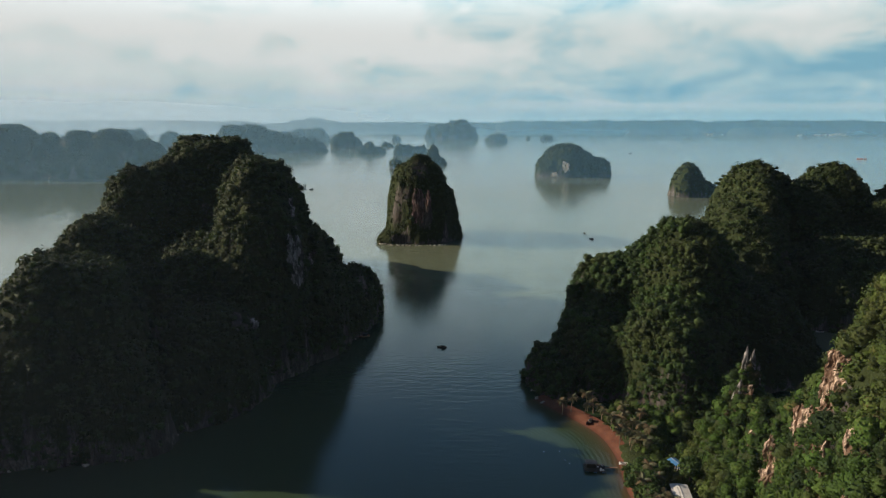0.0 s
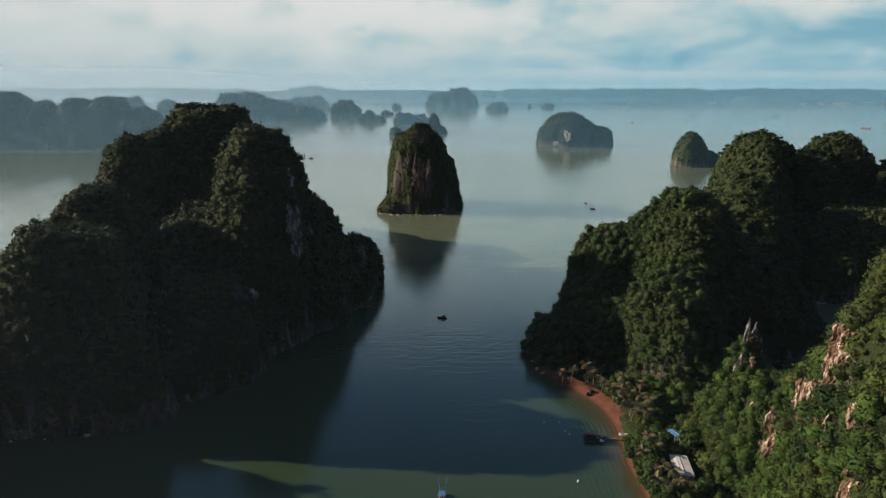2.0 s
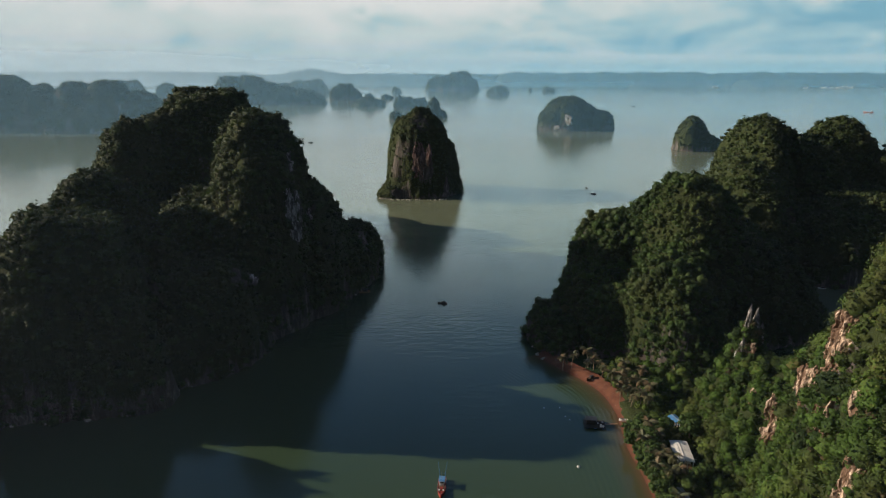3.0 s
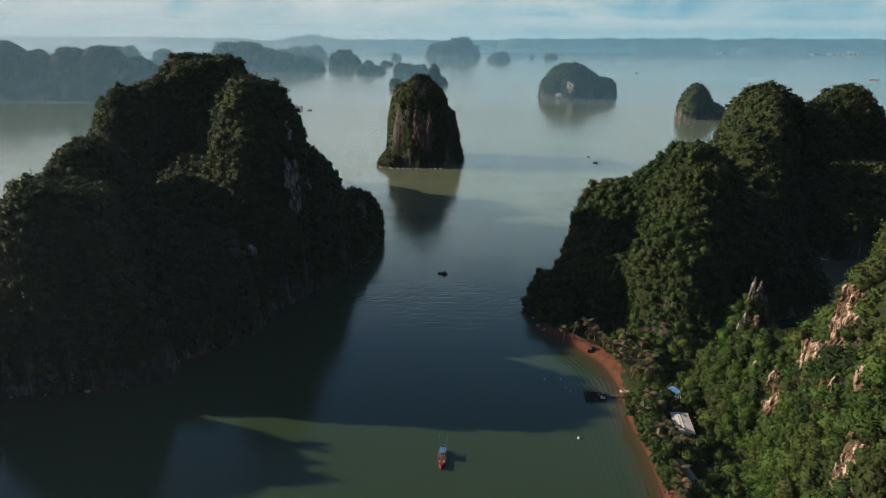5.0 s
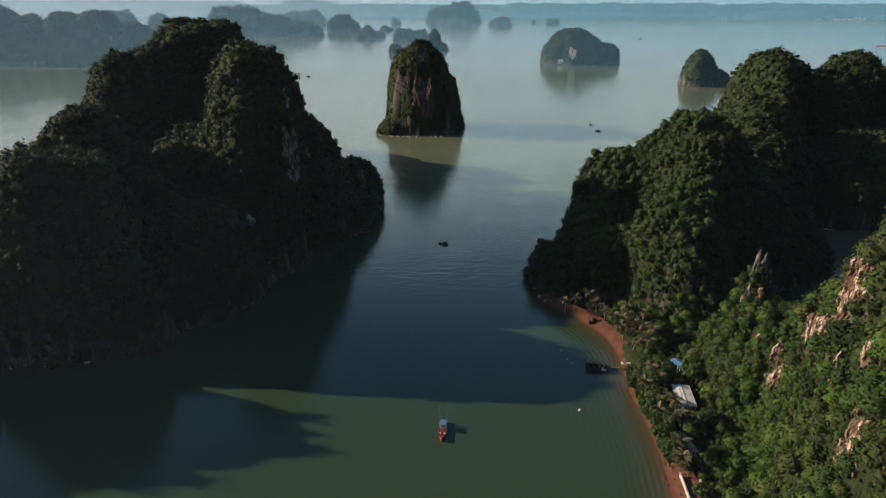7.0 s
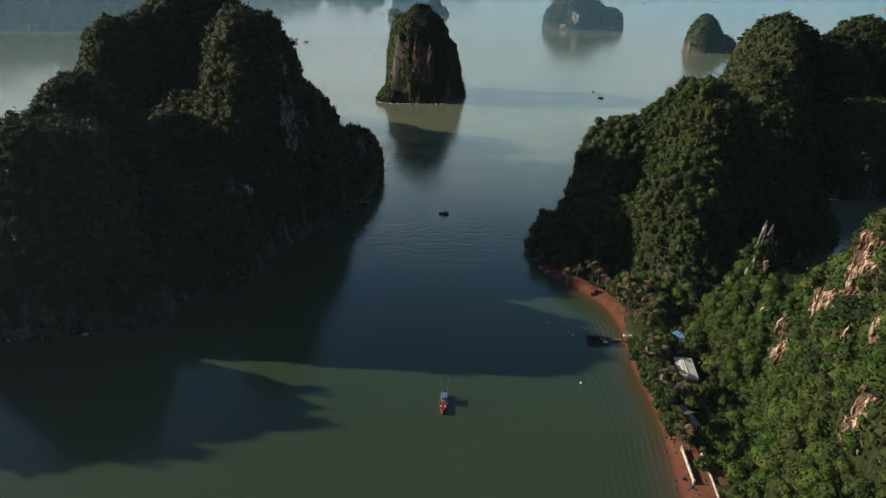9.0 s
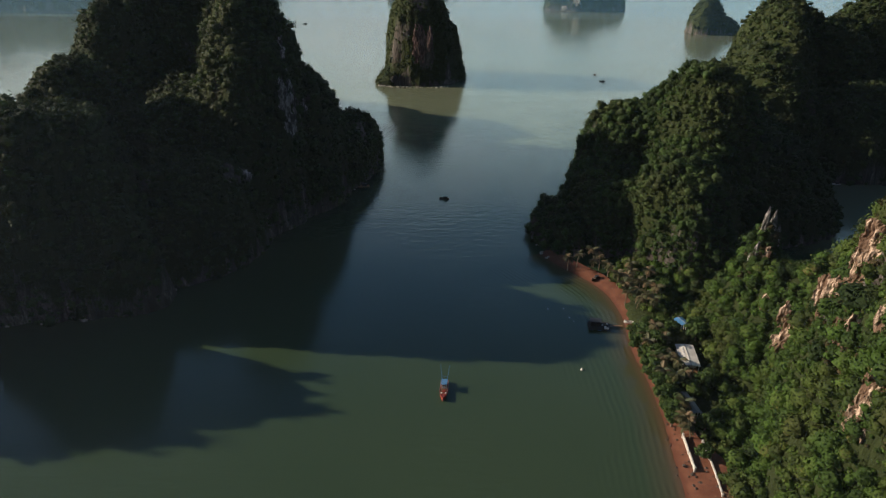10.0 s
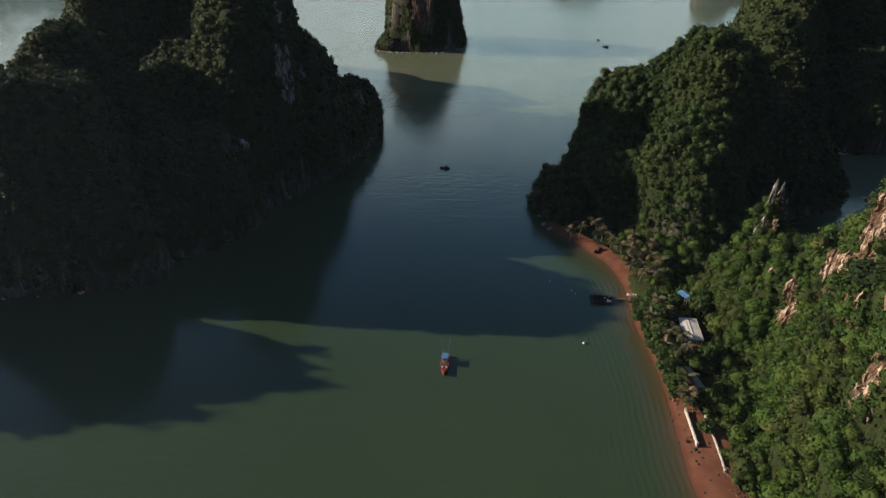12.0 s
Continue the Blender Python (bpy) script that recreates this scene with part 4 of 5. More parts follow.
def mat_crag(name, pale, blotch, much):
    """Broken limestone, stained, with dark vertical seams."""
    mat, add = material(name)
    seam, fine, blot = noise_at(add, 0.8, 7, 0.62, (1, 1, 0.24), 0.7), noise_at(add, 3.0, 6, 0.6), noise_at(add, 0.22, 4, 0.6, (1, 1, 0.6))
    col = ramp(add, seam, [(0.36, tuple(c * 0.05 for c in pale)), (0.44, tuple(c * 0.3 for c in pale)), (0.52, tuple(c * 0.75 for c in pale)), (0.64, pale)])
    col = mix_col(add, ramp(add, fine, [(0.36, (0.7, 0.7, 0.7)), (0.5, (0, 0, 0))]), col, tuple(c * 0.3 for c in pale))
    col = mix_col(add, ramp(add, math_node(add, "ADD", blot, math_node(add, "MULTIPLY", math_node(add, "SUBTRACT", 0.5, seam), 0.6)), [(0.42, (0, 0, 0)), (0.54, (much,) * 3)]), col, blotch)
    finish(add, surface(add, col, 0.9, math_node(add, "ADD", seam, math_node(add, "MULTIPLY", fine, 0.4)), 0.8, 0.25, 0, 0.15))
    return mat


CRAG = mat_crag("pale_limestone", (0.58, 0.44, 0.33), (0.11, 0.066, 0.042), 0.9)
GREY_CRAG = mat_crag("grey_limestone", (0.52, 0.48, 0.46), (0.05, 0.048, 0.042), 0.75)
PINK_CRAG = mat_crag("rusty_limestone", (0.22, 0.145, 0.135), (0.05, 0.035, 0.03), 0.6)
WHITE_CRAG = mat_crag("white_limestone", (0.78, 0.74, 0.66), (0.30, 0.26, 0.20), 0.4)
RIB = "dark brown limestone face with pale vertical flutes, breaking through the scrub"
for n, (x, y, z, wide, tall) in enumerate([
    (90.6, 168.5, 28, 9, 14), (90.2, 154.5, 48, 9, 14), (93.2, 150.0, 61, 11, 18), (82.0, 120.4, 42, 9, 17), (91.0, 204.4, 21, 2.5, 6), (94.2, 190, 27, 3, 7),
    (99.4, 208.2, 32.5, 6, 11), (86.0, 139.6, 46, 7, 13), (92.6, 176.5, 31, 3, 8), (86.0, 129.6, 57, 4.5, 8), (92.6, 162, 43, 5, 10), (84.0, 126.0, 33, 3, 5)]):
    build_outcrop(x, y, z, 205 + (n * 37) % 24, wide * 0.95, tall * 0.95, 100 + n, RIB)


# scars on the great island, the tower and the islet
for x, y, z, out, wide, tall, seed, stone, words in [
    (-72.8, 311.6, 55, 268, 12, 28, 201, GREY_CRAG, "grey streaked cliff scar on the shaded island slope"), (-76.8, 331.4, 76, 262, 5, 16, 202, GREY_CRAG, "narrow pale cliff scar near the island peak"),
    (-69.0, 338.4, 49, 265, 4, 10, 203, GREY_CRAG, "small grey cliff scar on the shaded slope"), (-85.6, 284.6, 33, 262, 8, 7, 204, GREY_CRAG, "small pale scar low on the island slope"),
    (-23.6, 633.8, 38, 265, 13, 34, 205, PINK_CRAG, "reddish streaked bare cliff of the limestone tower"), (-14.0, 638.5, 42, 270, 6, 22, 206, PINK_CRAG, "rusty streaked cliff strip on the limestone tower"),
    (239.4, 1316, 20, 238, 17, 24, 207, WHITE_CRAG, "white cliff scar on the low islet"), (219.5, 1324, 6, 238, 16, 9, 208, WHITE_CRAG, "small white scar above the islet shore")]:
    build_outcrop(x, y, z, out, wide, tall, seed, words, stone, 0.08)


def build_pinnacle(x, y, z, radius, tall, seed, label):
    """A narrow fluted limestone spire."""
    k, m = 28, 30
    t, f = (g.ravel() for g in np.meshgrid(np.arange(k) * 6.2832 / k, np.linspace(0, 1, m)))
    q = np.stack([np.cos(t) * 1.6, np.sin(t) * 1.6, f * 2.2 + seed], 1)
    r = radius * (1 - f**1.7 * 0.93) * (1 + 0.55 * fbm(q, seed, 3) + 0.25 * np.abs(fbm(q * np.array([3, 3, 0.6]), seed + 2, 2)))
    verts = np.stack([r * np.cos(t) + 0.8 * f, r * np.sin(t) * 0.8, f * tall * (1 + 0.12 * fbm(q * 1.4, seed + 4, 2))], 1)
    faces = np.array([(a * k + b, a * k + (b + 1) % k, (a + 1) * k + (b + 1) % k, (a + 1) * k + b) for a in range(m - 1) for b in range(k)])
    ob = new("rock_outcrop", mesh_from("rock_outcrop", verts, faces, GREY_CRAG))
    tagged(ob, label, "rock", "limestone pinnacles on the saddle")
    ob.location = (x, y, z)


for n, (x, y, z, r, h) in enumerate([(100.6, 212.0, 36, 1.5, 12.5), (103.2, 212.6, 37, 1.5, 10), (98.2, 209.6, 31, 1.3, 7), (105.4, 212.4, 34, 1.3, 8)]):
    build_pinnacle(x, y, z, r, h, 140 + n, "jagged bare limestone pinnacle above the saddle")


# ---------------------------------------------------------------- palms and garden trees
def frond_data(length, seed):
    """One arching palm leaf: a rib with leaflets drooping to both sides."""
    r = random.Random(seed)
    bm = bmesh.new()
    steps = 11
    rib = []
    for n in range(steps + 1):
        u = n / steps
        rib.append(Vector((0, length * (u - 0.12 * u * u), length * (0.34 * u - 0.62 * u * u))))
    for a, b in zip(rib, rib[1:]):
        w = 0.05
        vs = [bm.verts.new(p) for p in (a + Vector((-w, 0, 0)), a + Vector((w, 0, 0)), b + Vector((w, 0, 0)), b + Vector((-w, 0, 0)))]
        bm.faces.new(vs)
    for n in range(1, steps + 1):
        u = n / steps
        reach = length * 0.30 * math.sin(min(1.0, 0.18 + u * 0.95) * 2.7) + 0.15
        for sgn in (-1, 1):
            for half in (0, 0.5):
                p = rib[n - 1].lerp(rib[n], half)
                tip = p + Vector((sgn * reach, reach * 0.55 * r.uniform(0.7, 1.3), -reach * r.uniform(0.25, 0.75)))
                w = Vector((0, 0.11, 0.0))
                vs = [bm.verts.new(q) for q in (p - w, p + w, tip)]
                bm.faces.new(vs if sgn > 0 else vs[::-1])
    me = bpy.data.meshes.new("frond")
    bm.to_mesh(me)
    bm.free()
    me.materials.append(FROND)
    return me


FRONDS = [frond_data(2.9, n) for n in range(4)]


def build_palm(height, seed):
    r = random.Random(seed)
    top = empty("palm_tree", Matrix(), "coconut palm with yellowing fronds above the beach", "palm tree", "palms along the beach")
    lean = Vector((r.uniform(-1.2, 1.2), r.uniform(-1.2, 1.2), 0))
    line = [Vector((0, 0, -0.6)) + (lean * u * u) + Vector((0, 0, (height + 0.6) * u)) for u in (0, 0.2, 0.4, 0.6, 0.8, 1.0)]
    part("trunk", tube_mesh(line, [0.24, 0.18, 0.15, 0.14, 0.13, 0.12]), BARK, top)
    for n in range(15):
        ob = new("frond", r.choice(FRONDS))
        ob.parent = top
        ob.matrix_local = Matrix.Translation(line[-1]) @ pose(0, 0, 0, r.uniform(-38, 38), 0, n * 137.5 + r.uniform(-15, 15)) @ Matrix.Scale(r.uniform(0.8, 1.12), 4)
    return top


PALMS = [(50.3, 263.5), (54.2, 265.0), (59.5, 262.5), (63.6, 264.8), (67.2, 245.6), (70.9, 243.3), (74.4, 236.5), (74.7, 230.0), (70.1, 232.1), (74.0, 223.8), (66.0, 198.2), (70.4, 203.3),
         (66.9, 247.9), (68.8, 242.4), (70.2, 237.9), (72.9, 239.2), (66.6, 233.6), (69.0, 227.0), (72.2, 226.0), (61.6, 266.8), (66.4, 260.7), (65.3, 204.5), (67.4, 206.5), (69.2, 191.0),
         (71.3, 186.7), (66.4, 183.3), (65.5, 165.5), (64.9, 161.8), (76.4, 243.4), (77.5, 231.8), (70.5, 199.4), (67.9, 180.2), (70.0, 182.2), (65.8, 191.1), (67.2, 166.7), (66.6, 160.0), (65.6, 163.9), (71.1, 253.0), (65.0, 256.0), (72.5, 248.0), (68.5, 238.5), (68.0, 191.5)]
models = [build_palm(h, 30 + n) for n, h in enumerate((6.0, 7.2, 5.2))]
for n, (x, y) in enumerate(PALMS):
    m = pose(x, y, ground_z(x, y) - 0.1, 0, 0, (n * 71) % 360)
    if n < 3:
        models[n].matrix_world = m
    else:
        copy_thing(models[n % 3], m)


def build_tree(height, spread, seed):
    """A broad-leaved tree: trunk, limbs and an uneven crown of many clumps."""
    r = np.random.RandomState(seed)
    top = empty("tree", Matrix(), "bushy broad-leaved tree with a full green crown", "tree", "garden trees behind the beach")
    part("trunk", tube_mesh([(0, 0, -0.6), (0.1, 0, height * 0.3), (0.25, 0.1, height * 0.7)], [0.28, 0.22, 0.12]), BARK, top)
    for n in range(4):
        a = n * 1.6 + r.rand()
        end = (math.cos(a) * spread * 0.6, math.sin(a) * spread * 0.6, height * (0.7 + 0.15 * r.rand()))
        part("limb", tube_mesh([(0.1, 0.05, height * 0.4), tuple(v * 0.6 + w for v, w in zip(end, (0, 0, height * 0.2))), end], [0.14, 0.1, 0.04], 5), BARK, top)
    count = 60
    d = r.randn(count, 3)
    d /= np.linalg.norm(d, axis=1)[:, None]
    at = d * (spread * (0.55 + 0.45 * r.rand(count)))[:, None] * (1, 1, 0.62) + (0.2, 0.1, height * 0.72)
    at[:, 2] = np.maximum(at[:, 2], height * 0.34)
    me = crowns_mesh("crown", at, spread * (0.20 + 0.16 * r.rand(count)), 1, BRUSH, seed)
    ob = new("crown", me)
    ob.parent = top
    return top


TREES = [(66.7, 207.5), (65.4, 202.6), (71.4, 211.2), (65.3, 168.5), (65.2, 173.1), (67.2, 176.5), (65.8, 180.6), (75.6, 179.3), (79.6, 182.0), (82.4, 204.2), (71.3, 162.6), (67.2, 152.3), (84.0, 209.0), (86.0, 221.0),
         (69.3, 214.0), (68.2, 200.2), (76.0, 208.0), (78.0, 225.0), (80.0, 233.0), (64.2, 211.0), (63.8, 206.5), (63.6, 201.5), (63.7, 197.0), (63.9, 192.6), (64.0, 188.2), (63.9, 183.6), (63.8, 178.8), (63.6, 174.6), (63.4, 170.2), (63.3, 166.0), (66.8, 194.5), (67.0, 187.0)]
kinds = [build_tree(6.5, 3.4, 3), build_tree(5.0, 2.6, 4), build_tree(4.2, 2.2, 6)]
for n, (x, y) in enumerate(TREES):
    m = pose(x, y, ground_z(x, y) - 0.1, 0, 0, (n * 97) % 360)
    if n < 3:
        kinds[n].matrix_world = m
    else:
        copy_thing(kinds[n % 3], m)


# ---------------------------------------------------------------- houses
def gable_roof(sx, sy, rise, thick=0.12, ribs=True):
    """Two sloping sheets with corrugations across the slope."""
    bm = bmesh.new()
    steps = max(8, int(sy / 0.35)) if ribs else 2
    for sgn in (-1, 1):
        for lo in (0.0, -thick):
            grid = []
            for n in range(steps + 1):
                y = (n / steps - 0.5) * sy
                lift = 0.05 * (n % 2)
                grid.append((bm.verts.new((0, y, rise + lift + lo)), bm.verts.new((sgn * sx / 2, y, lift + lo))))
            for a, b in zip(grid, grid[1:]):
                bm.faces.new((a[0], a[1], b[1], b[0]) if (sgn > 0) == (lo == 0) else (a[0], b[0], b[1], a[1]))
    return bm


def build_house(m, sx, sy, wall_h, rise, roof_mat, wall_mat, label, stilts=True, skylight=False):
    top = empty("house", m, label, "house", "houses behind the beach")
    floor_z = 0.9 if stilts else 0.0
    part("floor", box_mesh(sx * 0.94, sy * 0.94, 0.18, pose(0, 0, floor_z - 0.18)), BROWN_WOOD, top)
    t = 0.12
    door_w, door_h, win_w = 0.9, 2.0, 1.1
    # front wall toward -y with an open veranda of posts before it
    for x in (-sx * 0.44, -sx * 0.15, sx * 0.15, sx * 0.44):
        part("post", tube_mesh([(x, -sy * 0.44, -0.8), (x, -sy * 0.44, floor_z + wall_h)], [0.09, 0.08], 8), WHITE_PAINT, top)
    back_y, front_y = sy * 0.44, -sy * 0.22
    depth = back_y - front_y
    for sgn in (-1, 1):
        part("wall", box_mesh(t, depth, wall_h, pose(sgn * sx * 0.42, (back_y + front_y) / 2, floor_z)), wall_mat, top)
    part("wall", box_mesh(sx * 0.84 - t, t, wall_h, pose(0, back_y - t / 2, floor_z)), wall_mat, top)
    side_w = (sx * 0.84 - t - door_w) / 2
    for sgn in (-1, 1):
        part("wall", box_mesh(side_w, t, wall_h, pose(sgn * (door_w + side_w) / 2, front_y + t / 2, floor_z)), wall_mat, top)
        win = part("window", box_mesh(min(win_w, side_w * 0.6), 0.06, 0.9, pose(sgn * (door_w + side_w) / 2, front_y - 0.03, floor_z + 0.95)), DARK_WOOD, top)
        part("sill", box_mesh(min(win_w, side_w * 0.6) + 0.2, 0.12, 0.06, pose(sgn * (door_w + side_w) / 2, front_y - 0.06, floor_z + 0.88), bevel=0.01), WHITE_PAINT, win)
    part("wall", box_mesh(door_w, t, wall_h - door_h, pose(0, front_y + t / 2, floor_z + door_h)), wall_mat, top)
    part("door", box_mesh(door_w, 0.05, door_h, pose(0, front_y + 0.05, floor_z)), BLUE_PAINT, top)
    roof = part("roof", gable_roof(sx, sy, rise), roof_mat, top)
    roof.location = (0, 0, floor_z + wall_h)
    ridge = part("ridge_cap", tube_mesh([(0, -sy / 2, rise + 0.03), (0, sy / 2, rise + 0.03)], [0.1, 0.1], 6), GREY_ROOF, roof)
    if skylight:
        slope = math.degrees(math.atan2(rise, sx / 2))
        part("roof_patch", box_mesh(0.5, sy * 0.5, 0.03, pose(-sx * 0.2, sy * 0.1, rise * 0.6 + 0.09, 0, -slope, 0), bevel=0), WHITE_PAINT, roof, "lighter newer roof sheet")
    return top


build_house(pose(75.4, 191.8, ground_z(75.4, 191.8) - 0.1, 0, 0, -7.6), 5.6, 11.8, 2.9, 0.28, ROOF_SHEET, CONCRETE, "beach house on posts with a bleached sheet roof", True, True)
build_house(pose(80.8, 214.0, ground_z(80.8, 214) - 0.2, 0, 0, 18), 3.4, 4.6, 2.4, 0.4, BLUE_PAINT, BLUE_PAINT, "small hut with a faded blue sheet roof among trees", False)
build_house(pose(69.6, 171.2, ground_z(69.6, 171.2) - 0.2, 0, 0, 8), 3.0, 9.5, 2.4, 0.45, GREY_ROOF, CONCRETE, "low shed with a grey sheet roof under palms", False)


LIMEWASH = mat_plain("weathered_limewash", (0.50, 0.48, 0.44), 0.85, vary=0.3, scale=0.8)


def build_sea_wall(points, height, thick, label):
    """A low white wall with a coping and short pillars."""
    top = empty("sea_wall", pose(points[0][0], points[0][1], 0), label, "wall", "white walls on the beach")
    origin = Vector((points[0][0], points[0][1], 0))
    for a, b in zip(points, points[1:]):
        pa, pb = Vector((*a, 0)) - origin, Vector((*b, 0)) - origin
        d = pb - pa
        turn = math.degrees(math.atan2(d.y, d.x))
        mid = (pa + pb) / 2
        part("wall", box_mesh(d.length, thick, height + 1.5, pose(mid.x, mid.y, -0.6, 0, 0, turn)), CONCRETE, top)
        part("coping", box_mesh(d.length, thick + 0.16, 0.14, pose(mid.x, mid.y, height + 0.9, 0, 0, turn)), LIMEWASH, top, "whitewashed coping")
        for p in (pa, pb):
            part("pillar", box_mesh(thick + 0.25, thick + 0.25, height + 1.9, pose(p.x, p.y, -0.6, 0, 0, turn)), LIMEWASH, top)


build_sea_wall([(64.8, 160.8), (64.3, 154.4), (63.7, 147.8)], 1.2, 0.24, "whitewashed concrete sea wall above the red sand")
build_sea_wall([(69.2, 158.0), (68.8, 151.5), (68.2, 145.0), (67.4, 138.8)], 1.3, 0.24, "whitewashed concrete wall beside the scrub slope")

# driftwood heap at the foot of the slope
heap = empty("driftwood", pose(69.3, 135.0, 1.7), "heap of brown driftwood and dead fronds on the sand", "driftwood")
for n in range(46):
    a, l = rng.uniform(0, 6.28), rng.uniform(0.8, 2.6)
    x, y, z = rng.gauss(0, 1.5), rng.gauss(0, 3.6), rng.uniform(0.1, 0.8)
    part("branch", tube_mesh([(x, y, z), (x + math.cos(a) * l / 2, y + math.sin(a) * l / 2, z + rng.uniform(0, 0.3)), (x + math.cos(a) * l, y + math.sin(a) * l, z + rng.uniform(-0.2, 0.2))], [0.10, 0.08, 0.04], 5), BROWN_WOOD, heap)


# ---------------------------------------------------------------- boats
def build_trawler(m):
    top = empty("fishing_boat", m @ Matrix.Scale(0.74, 4), "red and white wooden fishing boat with blue net booms", "fishing boat")
    part("hull", hull_mesh(13.0, 3.5, 1.15), RED_PAINT, top)
    part("deck", box_mesh(2.7, 8.4, 0.1, pose(0, -1.6, 0.86)), BROWN_WOOD, top)
    house = part("wheelhouse", box_mesh(2.0, 3.0, 2.1, pose(0, -2.3, 0.95), 0.94, 0.08), WHITE_PAINT, top, "white wheelhouse")
    for sgn in (-1, 1):
        part("window", box_mesh(0.04, 0.8, 0.55, pose(sgn * 1.0, -2.0, 2.05), bevel=0), DARK_WOOD, house)
        part("window", box_mesh(0.62, 0.05, 0.55, pose(sgn * 0.42, -0.80, 2.05), bevel=0), DARK_WOOD, house)
    part("roof", box_mesh(2.5, 3.9, 0.12, pose(0, -2.4, 3.05)), BLUE_PAINT, top, "blue wheelhouse roof")
    part("hatch", box_mesh(1.3, 1.6, 0.4, pose(0, 1.2, 0.9), 0.96, 0.05), RED_PAINT, top)
    part("fore_deck", box_mesh(1.5, 1.8, 0.1, pose(0, 4.2, 1.15), 0.6), RED_PAINT, top)
    for sgn in (-1, 1):
        part("fish_crate", box_mesh(0.6, 0.8, 0.45, pose(sgn * 0.85, 2.6, 0.95)), WHITE_PAINT, top)
        part("boom", tube_mesh([(sgn * 0.8, -4.2, 1.2), (sgn * 1.3, -5.4, 4.6), (sgn * 1.9, -6.8, 8.4)], [0.09, 0.08, 0.05], 6), BLUE_PAINT, top, "blue steel net boom")
        part("rail", tube_mesh([(sgn * 1.55, -5.6, 1.2), (sgn * 1.6, -4.0, 1.75), (sgn * 1.62, 1.2, 1.8), (sgn * 1.2, 4.2, 2.1)], [0.04] * 4, 5), STEEL, top)
        part("tyre", tube_mesh([(sgn * 1.82 + 0.0, 0.4 + 0.32 * math.cos(a * 0.7854), 0.75 + 0.32 * math.sin(a * 0.7854)) for a in range(8)], [0.08] * 8, 5), DARK_WOOD, top)
    part("mast", tube_mesh([(0, -0.4, 0.9), (0, -0.5, 7.4)], [0.1, 0.05], 7), STEEL, top)
    part("gantry", tube_mesh([(-1.3, -5.2, 1.0), (-1.2, -5.2, 3.9), (1.2, -5.2, 3.9), (1.3, -5.2, 1.0)], [0.08] * 4, 6), BLUE_PAINT, top)
    part("net_heap", ragged_stone(0.8, 3), BLUE_PAINT, top, "heaped blue fishing net").location = (0, -4.9, 1.1)
    return top


build_trawler(pose(-0.6, 182.0, 0, 0, 0, 176))


def build_sampan(m, length, label, group="small boats", paint=None):
    top = empty("small_boat", m, label, "boat", group)
    k = length / 7.0
    part("hull", hull_mesh(length, 2.1 * k, 0.65 * k, 0.35), paint or DARK_WOOD, top)
    part("deck", box_mesh(1.5 * k, 4.2 * k, 0.08, pose(0, -0.4 * k, 0.42 * k)), BROWN_WOOD, top)
    cabin = part("cabin", box_mesh(1.35 * k, 2.3 * k, 1.25 * k, pose(0, -1.0 * k, 0.5 * k), 0.93, 0.05), DARK_WOOD, top)
    part("window", box_mesh(0.9 * k, 0.05, 0.4 * k, pose(0, 0.17 * k, 1.1 * k), bevel=0), WEATHER, cabin)
    part("canopy", box_mesh(1.7 * k, 2.9 * k, 0.1, pose(0, -1.0 * k, 1.78 * k)), WEATHER, top)
    part("mast", tube_mesh([(0, 1.3 * k, 0.4 * k), (0, 1.3 * k, 2.6 * k)], [0.06, 0.04], 6), STEEL, top)
    part("engine_box", box_mesh(0.8 * k, 0.8 * k, 0.5 * k, pose(0, -2.7 * k, 0.45 * k)), RED_PAINT, top)
    return top


build_sampan(pose(-0.7, 346.4, 0, 0, 0, 80), 5.2, "dark wooden sampan drifting on the channel")
build_sampan(pose(-45.5, 364.5, 0, 0, 0, 95), 7.5, "dark wooden boat moored under the cliff", paint=BROWN_WOOD)
build_sampan(pose(149.4, 698.1, 0, 0, 0, 20), 4.2, "small dark boat on the open water")
build_sampan(pose(149.7, 664.2, 0, 0, 0, 60), 5.4, "small dark boat trailing a faint wake")
build_sampan(pose(-218.7, 1111.1, 0, 0, 0, 90), 7.5, "small dark boat far out on the bay")
build_sampan(pose(585.0, 2114.8, 0, 0, 0, 90), 10, "tiny dark boat far out on the bay")
build_sampan(pose(218.9, 372.5, 0, 0, 0, 90), 4.5, "small pale boat in the lagoon", paint=WHITE_PAINT)


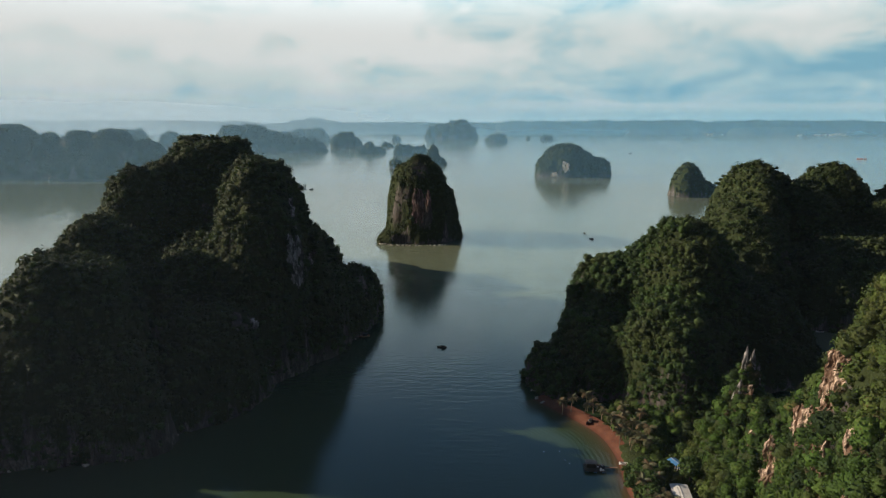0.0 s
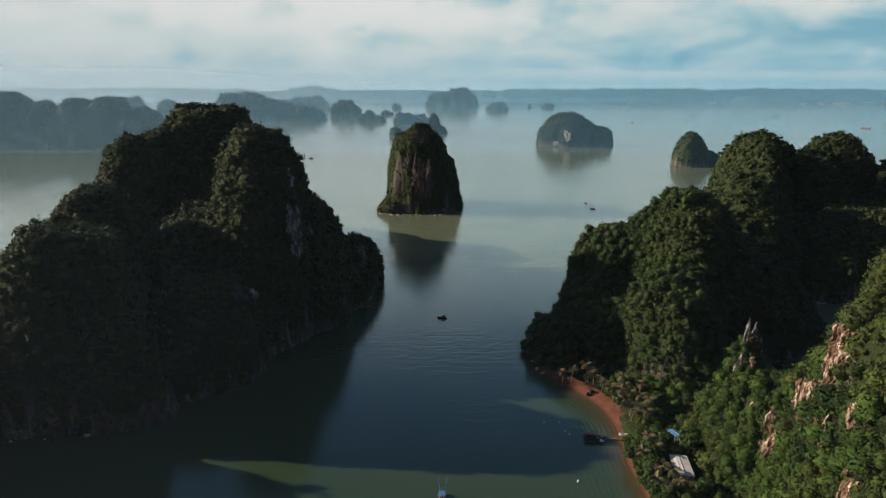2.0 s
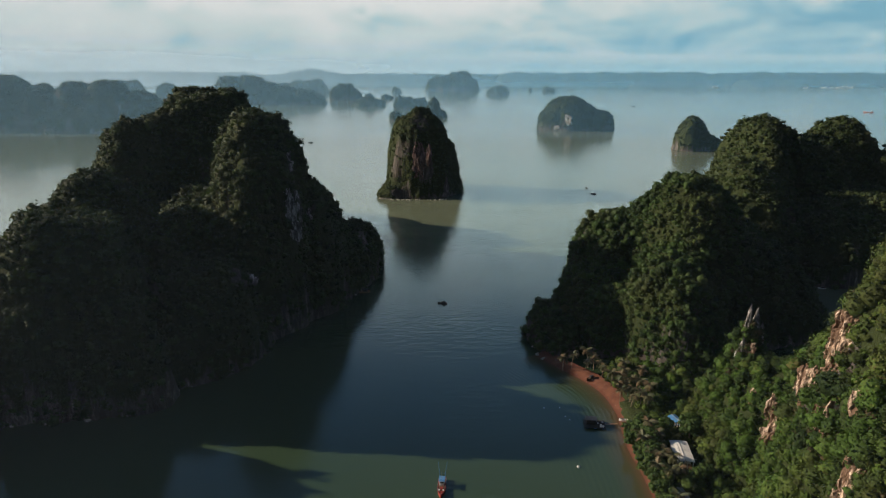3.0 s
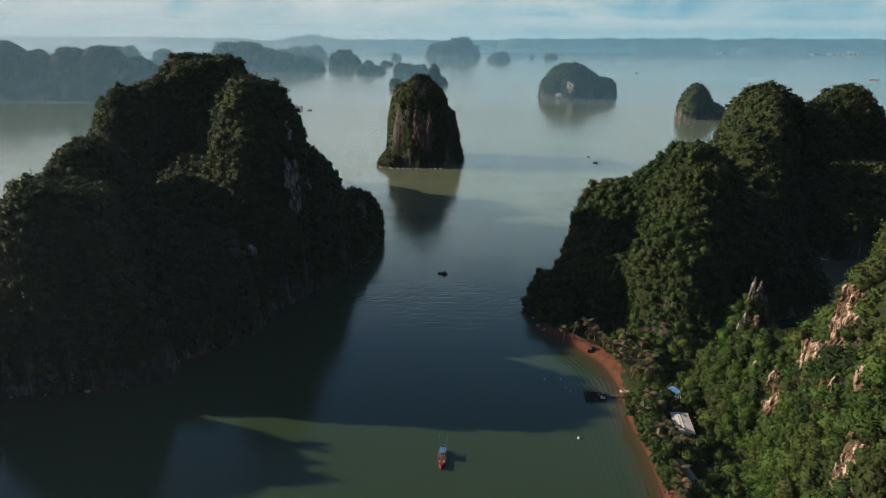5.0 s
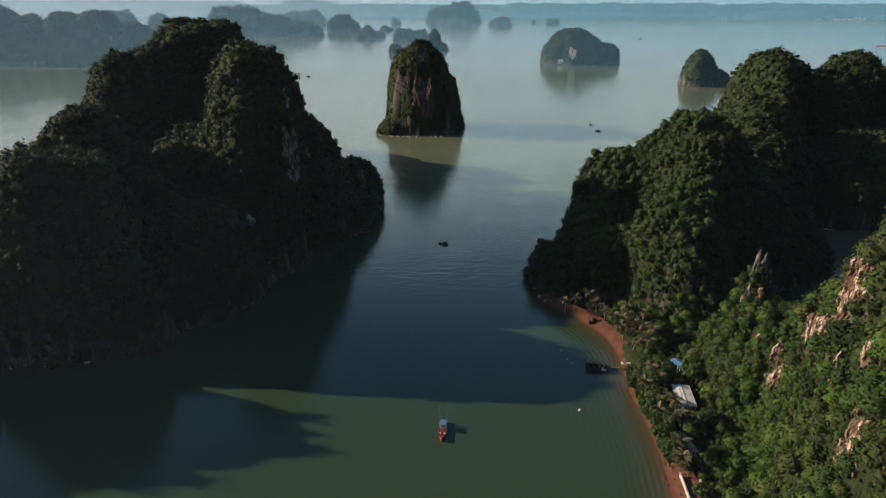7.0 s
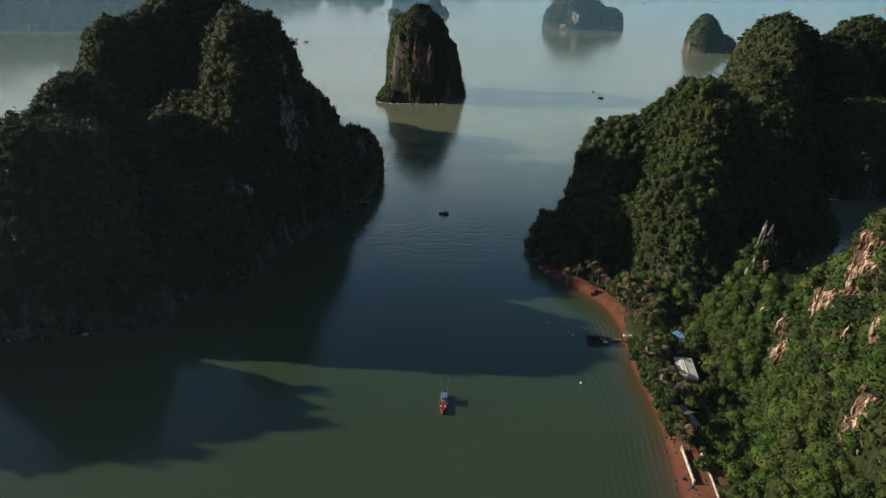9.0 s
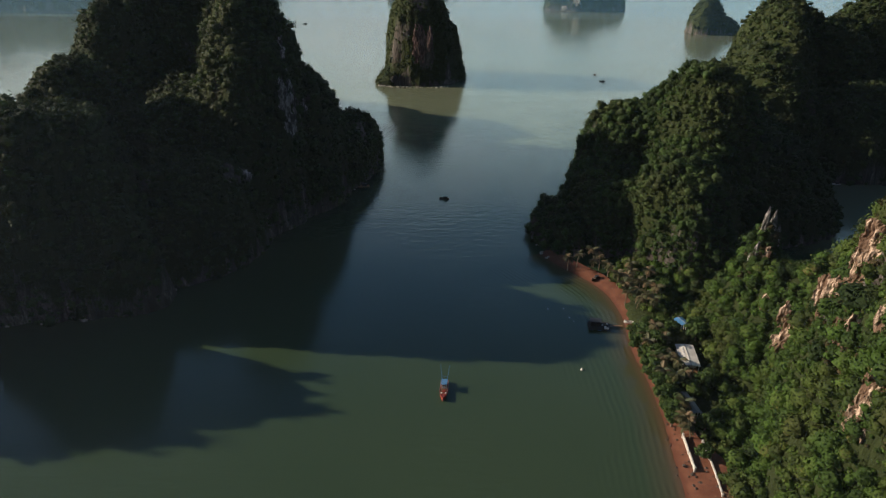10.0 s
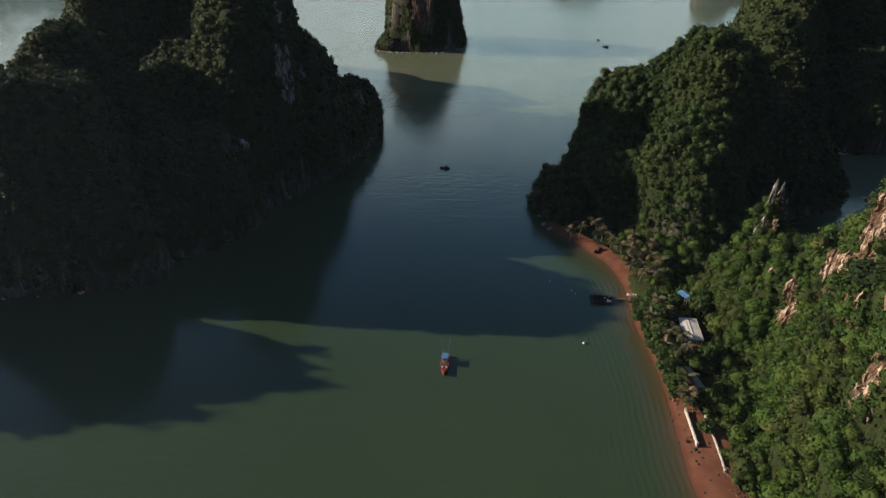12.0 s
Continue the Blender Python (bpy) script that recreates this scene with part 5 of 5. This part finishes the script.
def build_pontoon(m):
    """The dark moored raft with oyster racks and a gangway to the beach."""
    top = empty("mooring_raft", m, "dark timber raft with drums and a gangway", "raft")
    for n in range(7):
        part("plank", box_mesh(7.6, 0.72, 0.12, pose(0, -2.5 + n * 0.83, 0.42), bevel=0.02), DARK_WOOD, top)
    for sx in (-2.9, 0, 2.9):
        for sy in (-2.2, 2.2):
            part("drum", tube_mesh([(sx - 0.5, sy, 0.14), (sx + 0.5, sy, 0.14)], [0.3, 0.3], 9), BLUE_PAINT, top)
    shed = part("shed", box_mesh(3.4, 2.6, 1.7, pose(-1.2, 0.8, 0.54), 0.97), DARK_WOOD, top)
    part("roof", box_mesh(4.0, 3.2, 0.1, pose(-1.2, 0.8, 2.24)), WEATHER, shed)
    for x, y in ((1.2, 0.4), (2.2, -0.6), (0.6, 1.8), (2.9, 1.4)):
        part("float", ragged_stone(0.28, x), WHITE_PAINT, top).location = (x, y, 0.7)
    part("crate", box_mesh(1.5, 0.7, 0.5, pose(2.4, -1.9, 0.54)), WHITE_PAINT, top, "pale plastic fish crate")
    part("gangway", box_mesh(4.6, 0.7, 0.1, pose(6.0, 0.4, 0.6, 0, -6, 0)), BROWN_WOOD, top)


build_pontoon(pose(54.2, 219.6, 0, 0, 0, -6))


def build_kayak(m, label):
    top = empty("rowing_boat", m, label, "rowing boat", "boats drawn up on the beach")
    part("hull", hull_mesh(3.6, 1.2, 0.4, 0.2), WHITE_PAINT, top)
    for y in (-0.8, 0.4):
        part("thwart", box_mesh(0.9, 0.22, 0.05, pose(0, y, 0.3), bevel=0.01), BROWN_WOOD, top)


build_kayak(pose(65.0, 220.7, 1.35, 0, 0, 75), "white rowing boat drawn up on the red sand")
build_sampan(pose(60.0, 254.6, 0.95, 0, 0, 130), 4.6, "dark wooden sampan lying high on the beach")


FLOATS = [(37.9, 232.0), (43.8, 232.3), (44.8, 225.8), (46.0, 223.4)]


def build_buoy(m):
    top = empty("buoy", m, "small white mooring buoy floating near the beach", "buoy", "mooring buoys off the beach")
    bm = bmesh.new()
    bmesh.ops.create_uvsphere(bm, u_segments=12, v_segments=8, radius=0.5)
    part("float", bm, WHITE_PAINT, top)
    part("ring", tube_mesh([(0, 0, 0.3), (0, 0, 0.75)], [0.06, 0.1], 6), STEEL, top)
    return top


buoy = build_buoy(pose(43.4, 193.6, 0.1))
for x, y in FLOATS:
    copy_thing(buoy, pose(x, y, 0.03) @ Matrix.Scale(0.38, 4))


def build_ship(m, length, hull_paint, label):
    top = empty("ship", m, label, "ship", "ships in the roads")
    k = length / 40
    part("hull", hull_mesh(length, 7 * k, 3.4 * k, 1.6 * k), hull_paint, top)
    part("deck", box_mesh(5.6 * k, 26 * k, 0.3 * k, pose(0, -2 * k, 3.0 * k)), STEEL, top)
    bridge = part("bridge", box_mesh(5.4 * k, 6 * k, 7.5 * k, pose(0, -12 * k, 3.2 * k), 0.9), WHITE_PAINT, top, "white superstructure")
    part("window", box_mesh(4.6 * k, 0.1 * k, 0.9 * k, pose(0, -9.1 * k, 9.0 * k), bevel=0), DARK_WOOD, bridge)
    part("funnel", tube_mesh([(0, -14.5 * k, 10 * k), (0, -14.7 * k, 13 * k)], [0.9 * k, 0.8 * k], 9), hull_paint, top)
    part("mast", tube_mesh([(0, 10 * k, 3 * k), (0, 10 * k, 9 * k)], [0.2 * k, 0.12 * k], 6), WHITE_PAINT, top)
    part("hatch", box_mesh(4.2 * k, 9 * k, 1.0 * k, pose(0, 3 * k, 3.3 * k)), hull_paint, top)


build_ship(pose(1148, 1851, 0, 0, 0, 70), 24, ORANGE_PAINT, "orange coaster with a white bridge at anchor")
for x, y, l in ((1532, 3900, 34), (1989, 3790, 26), (2110, 3830, 30), (2160, 3850, 24), (2198, 3830, 44), (2232, 3850, 40), (2262, 3840, 26), (1600, 3900, 14)):
    build_ship(pose(x, y, 0, 0, 0, 75), l, WHITE_PAINT, "white vessel lying off the far hazy coast")
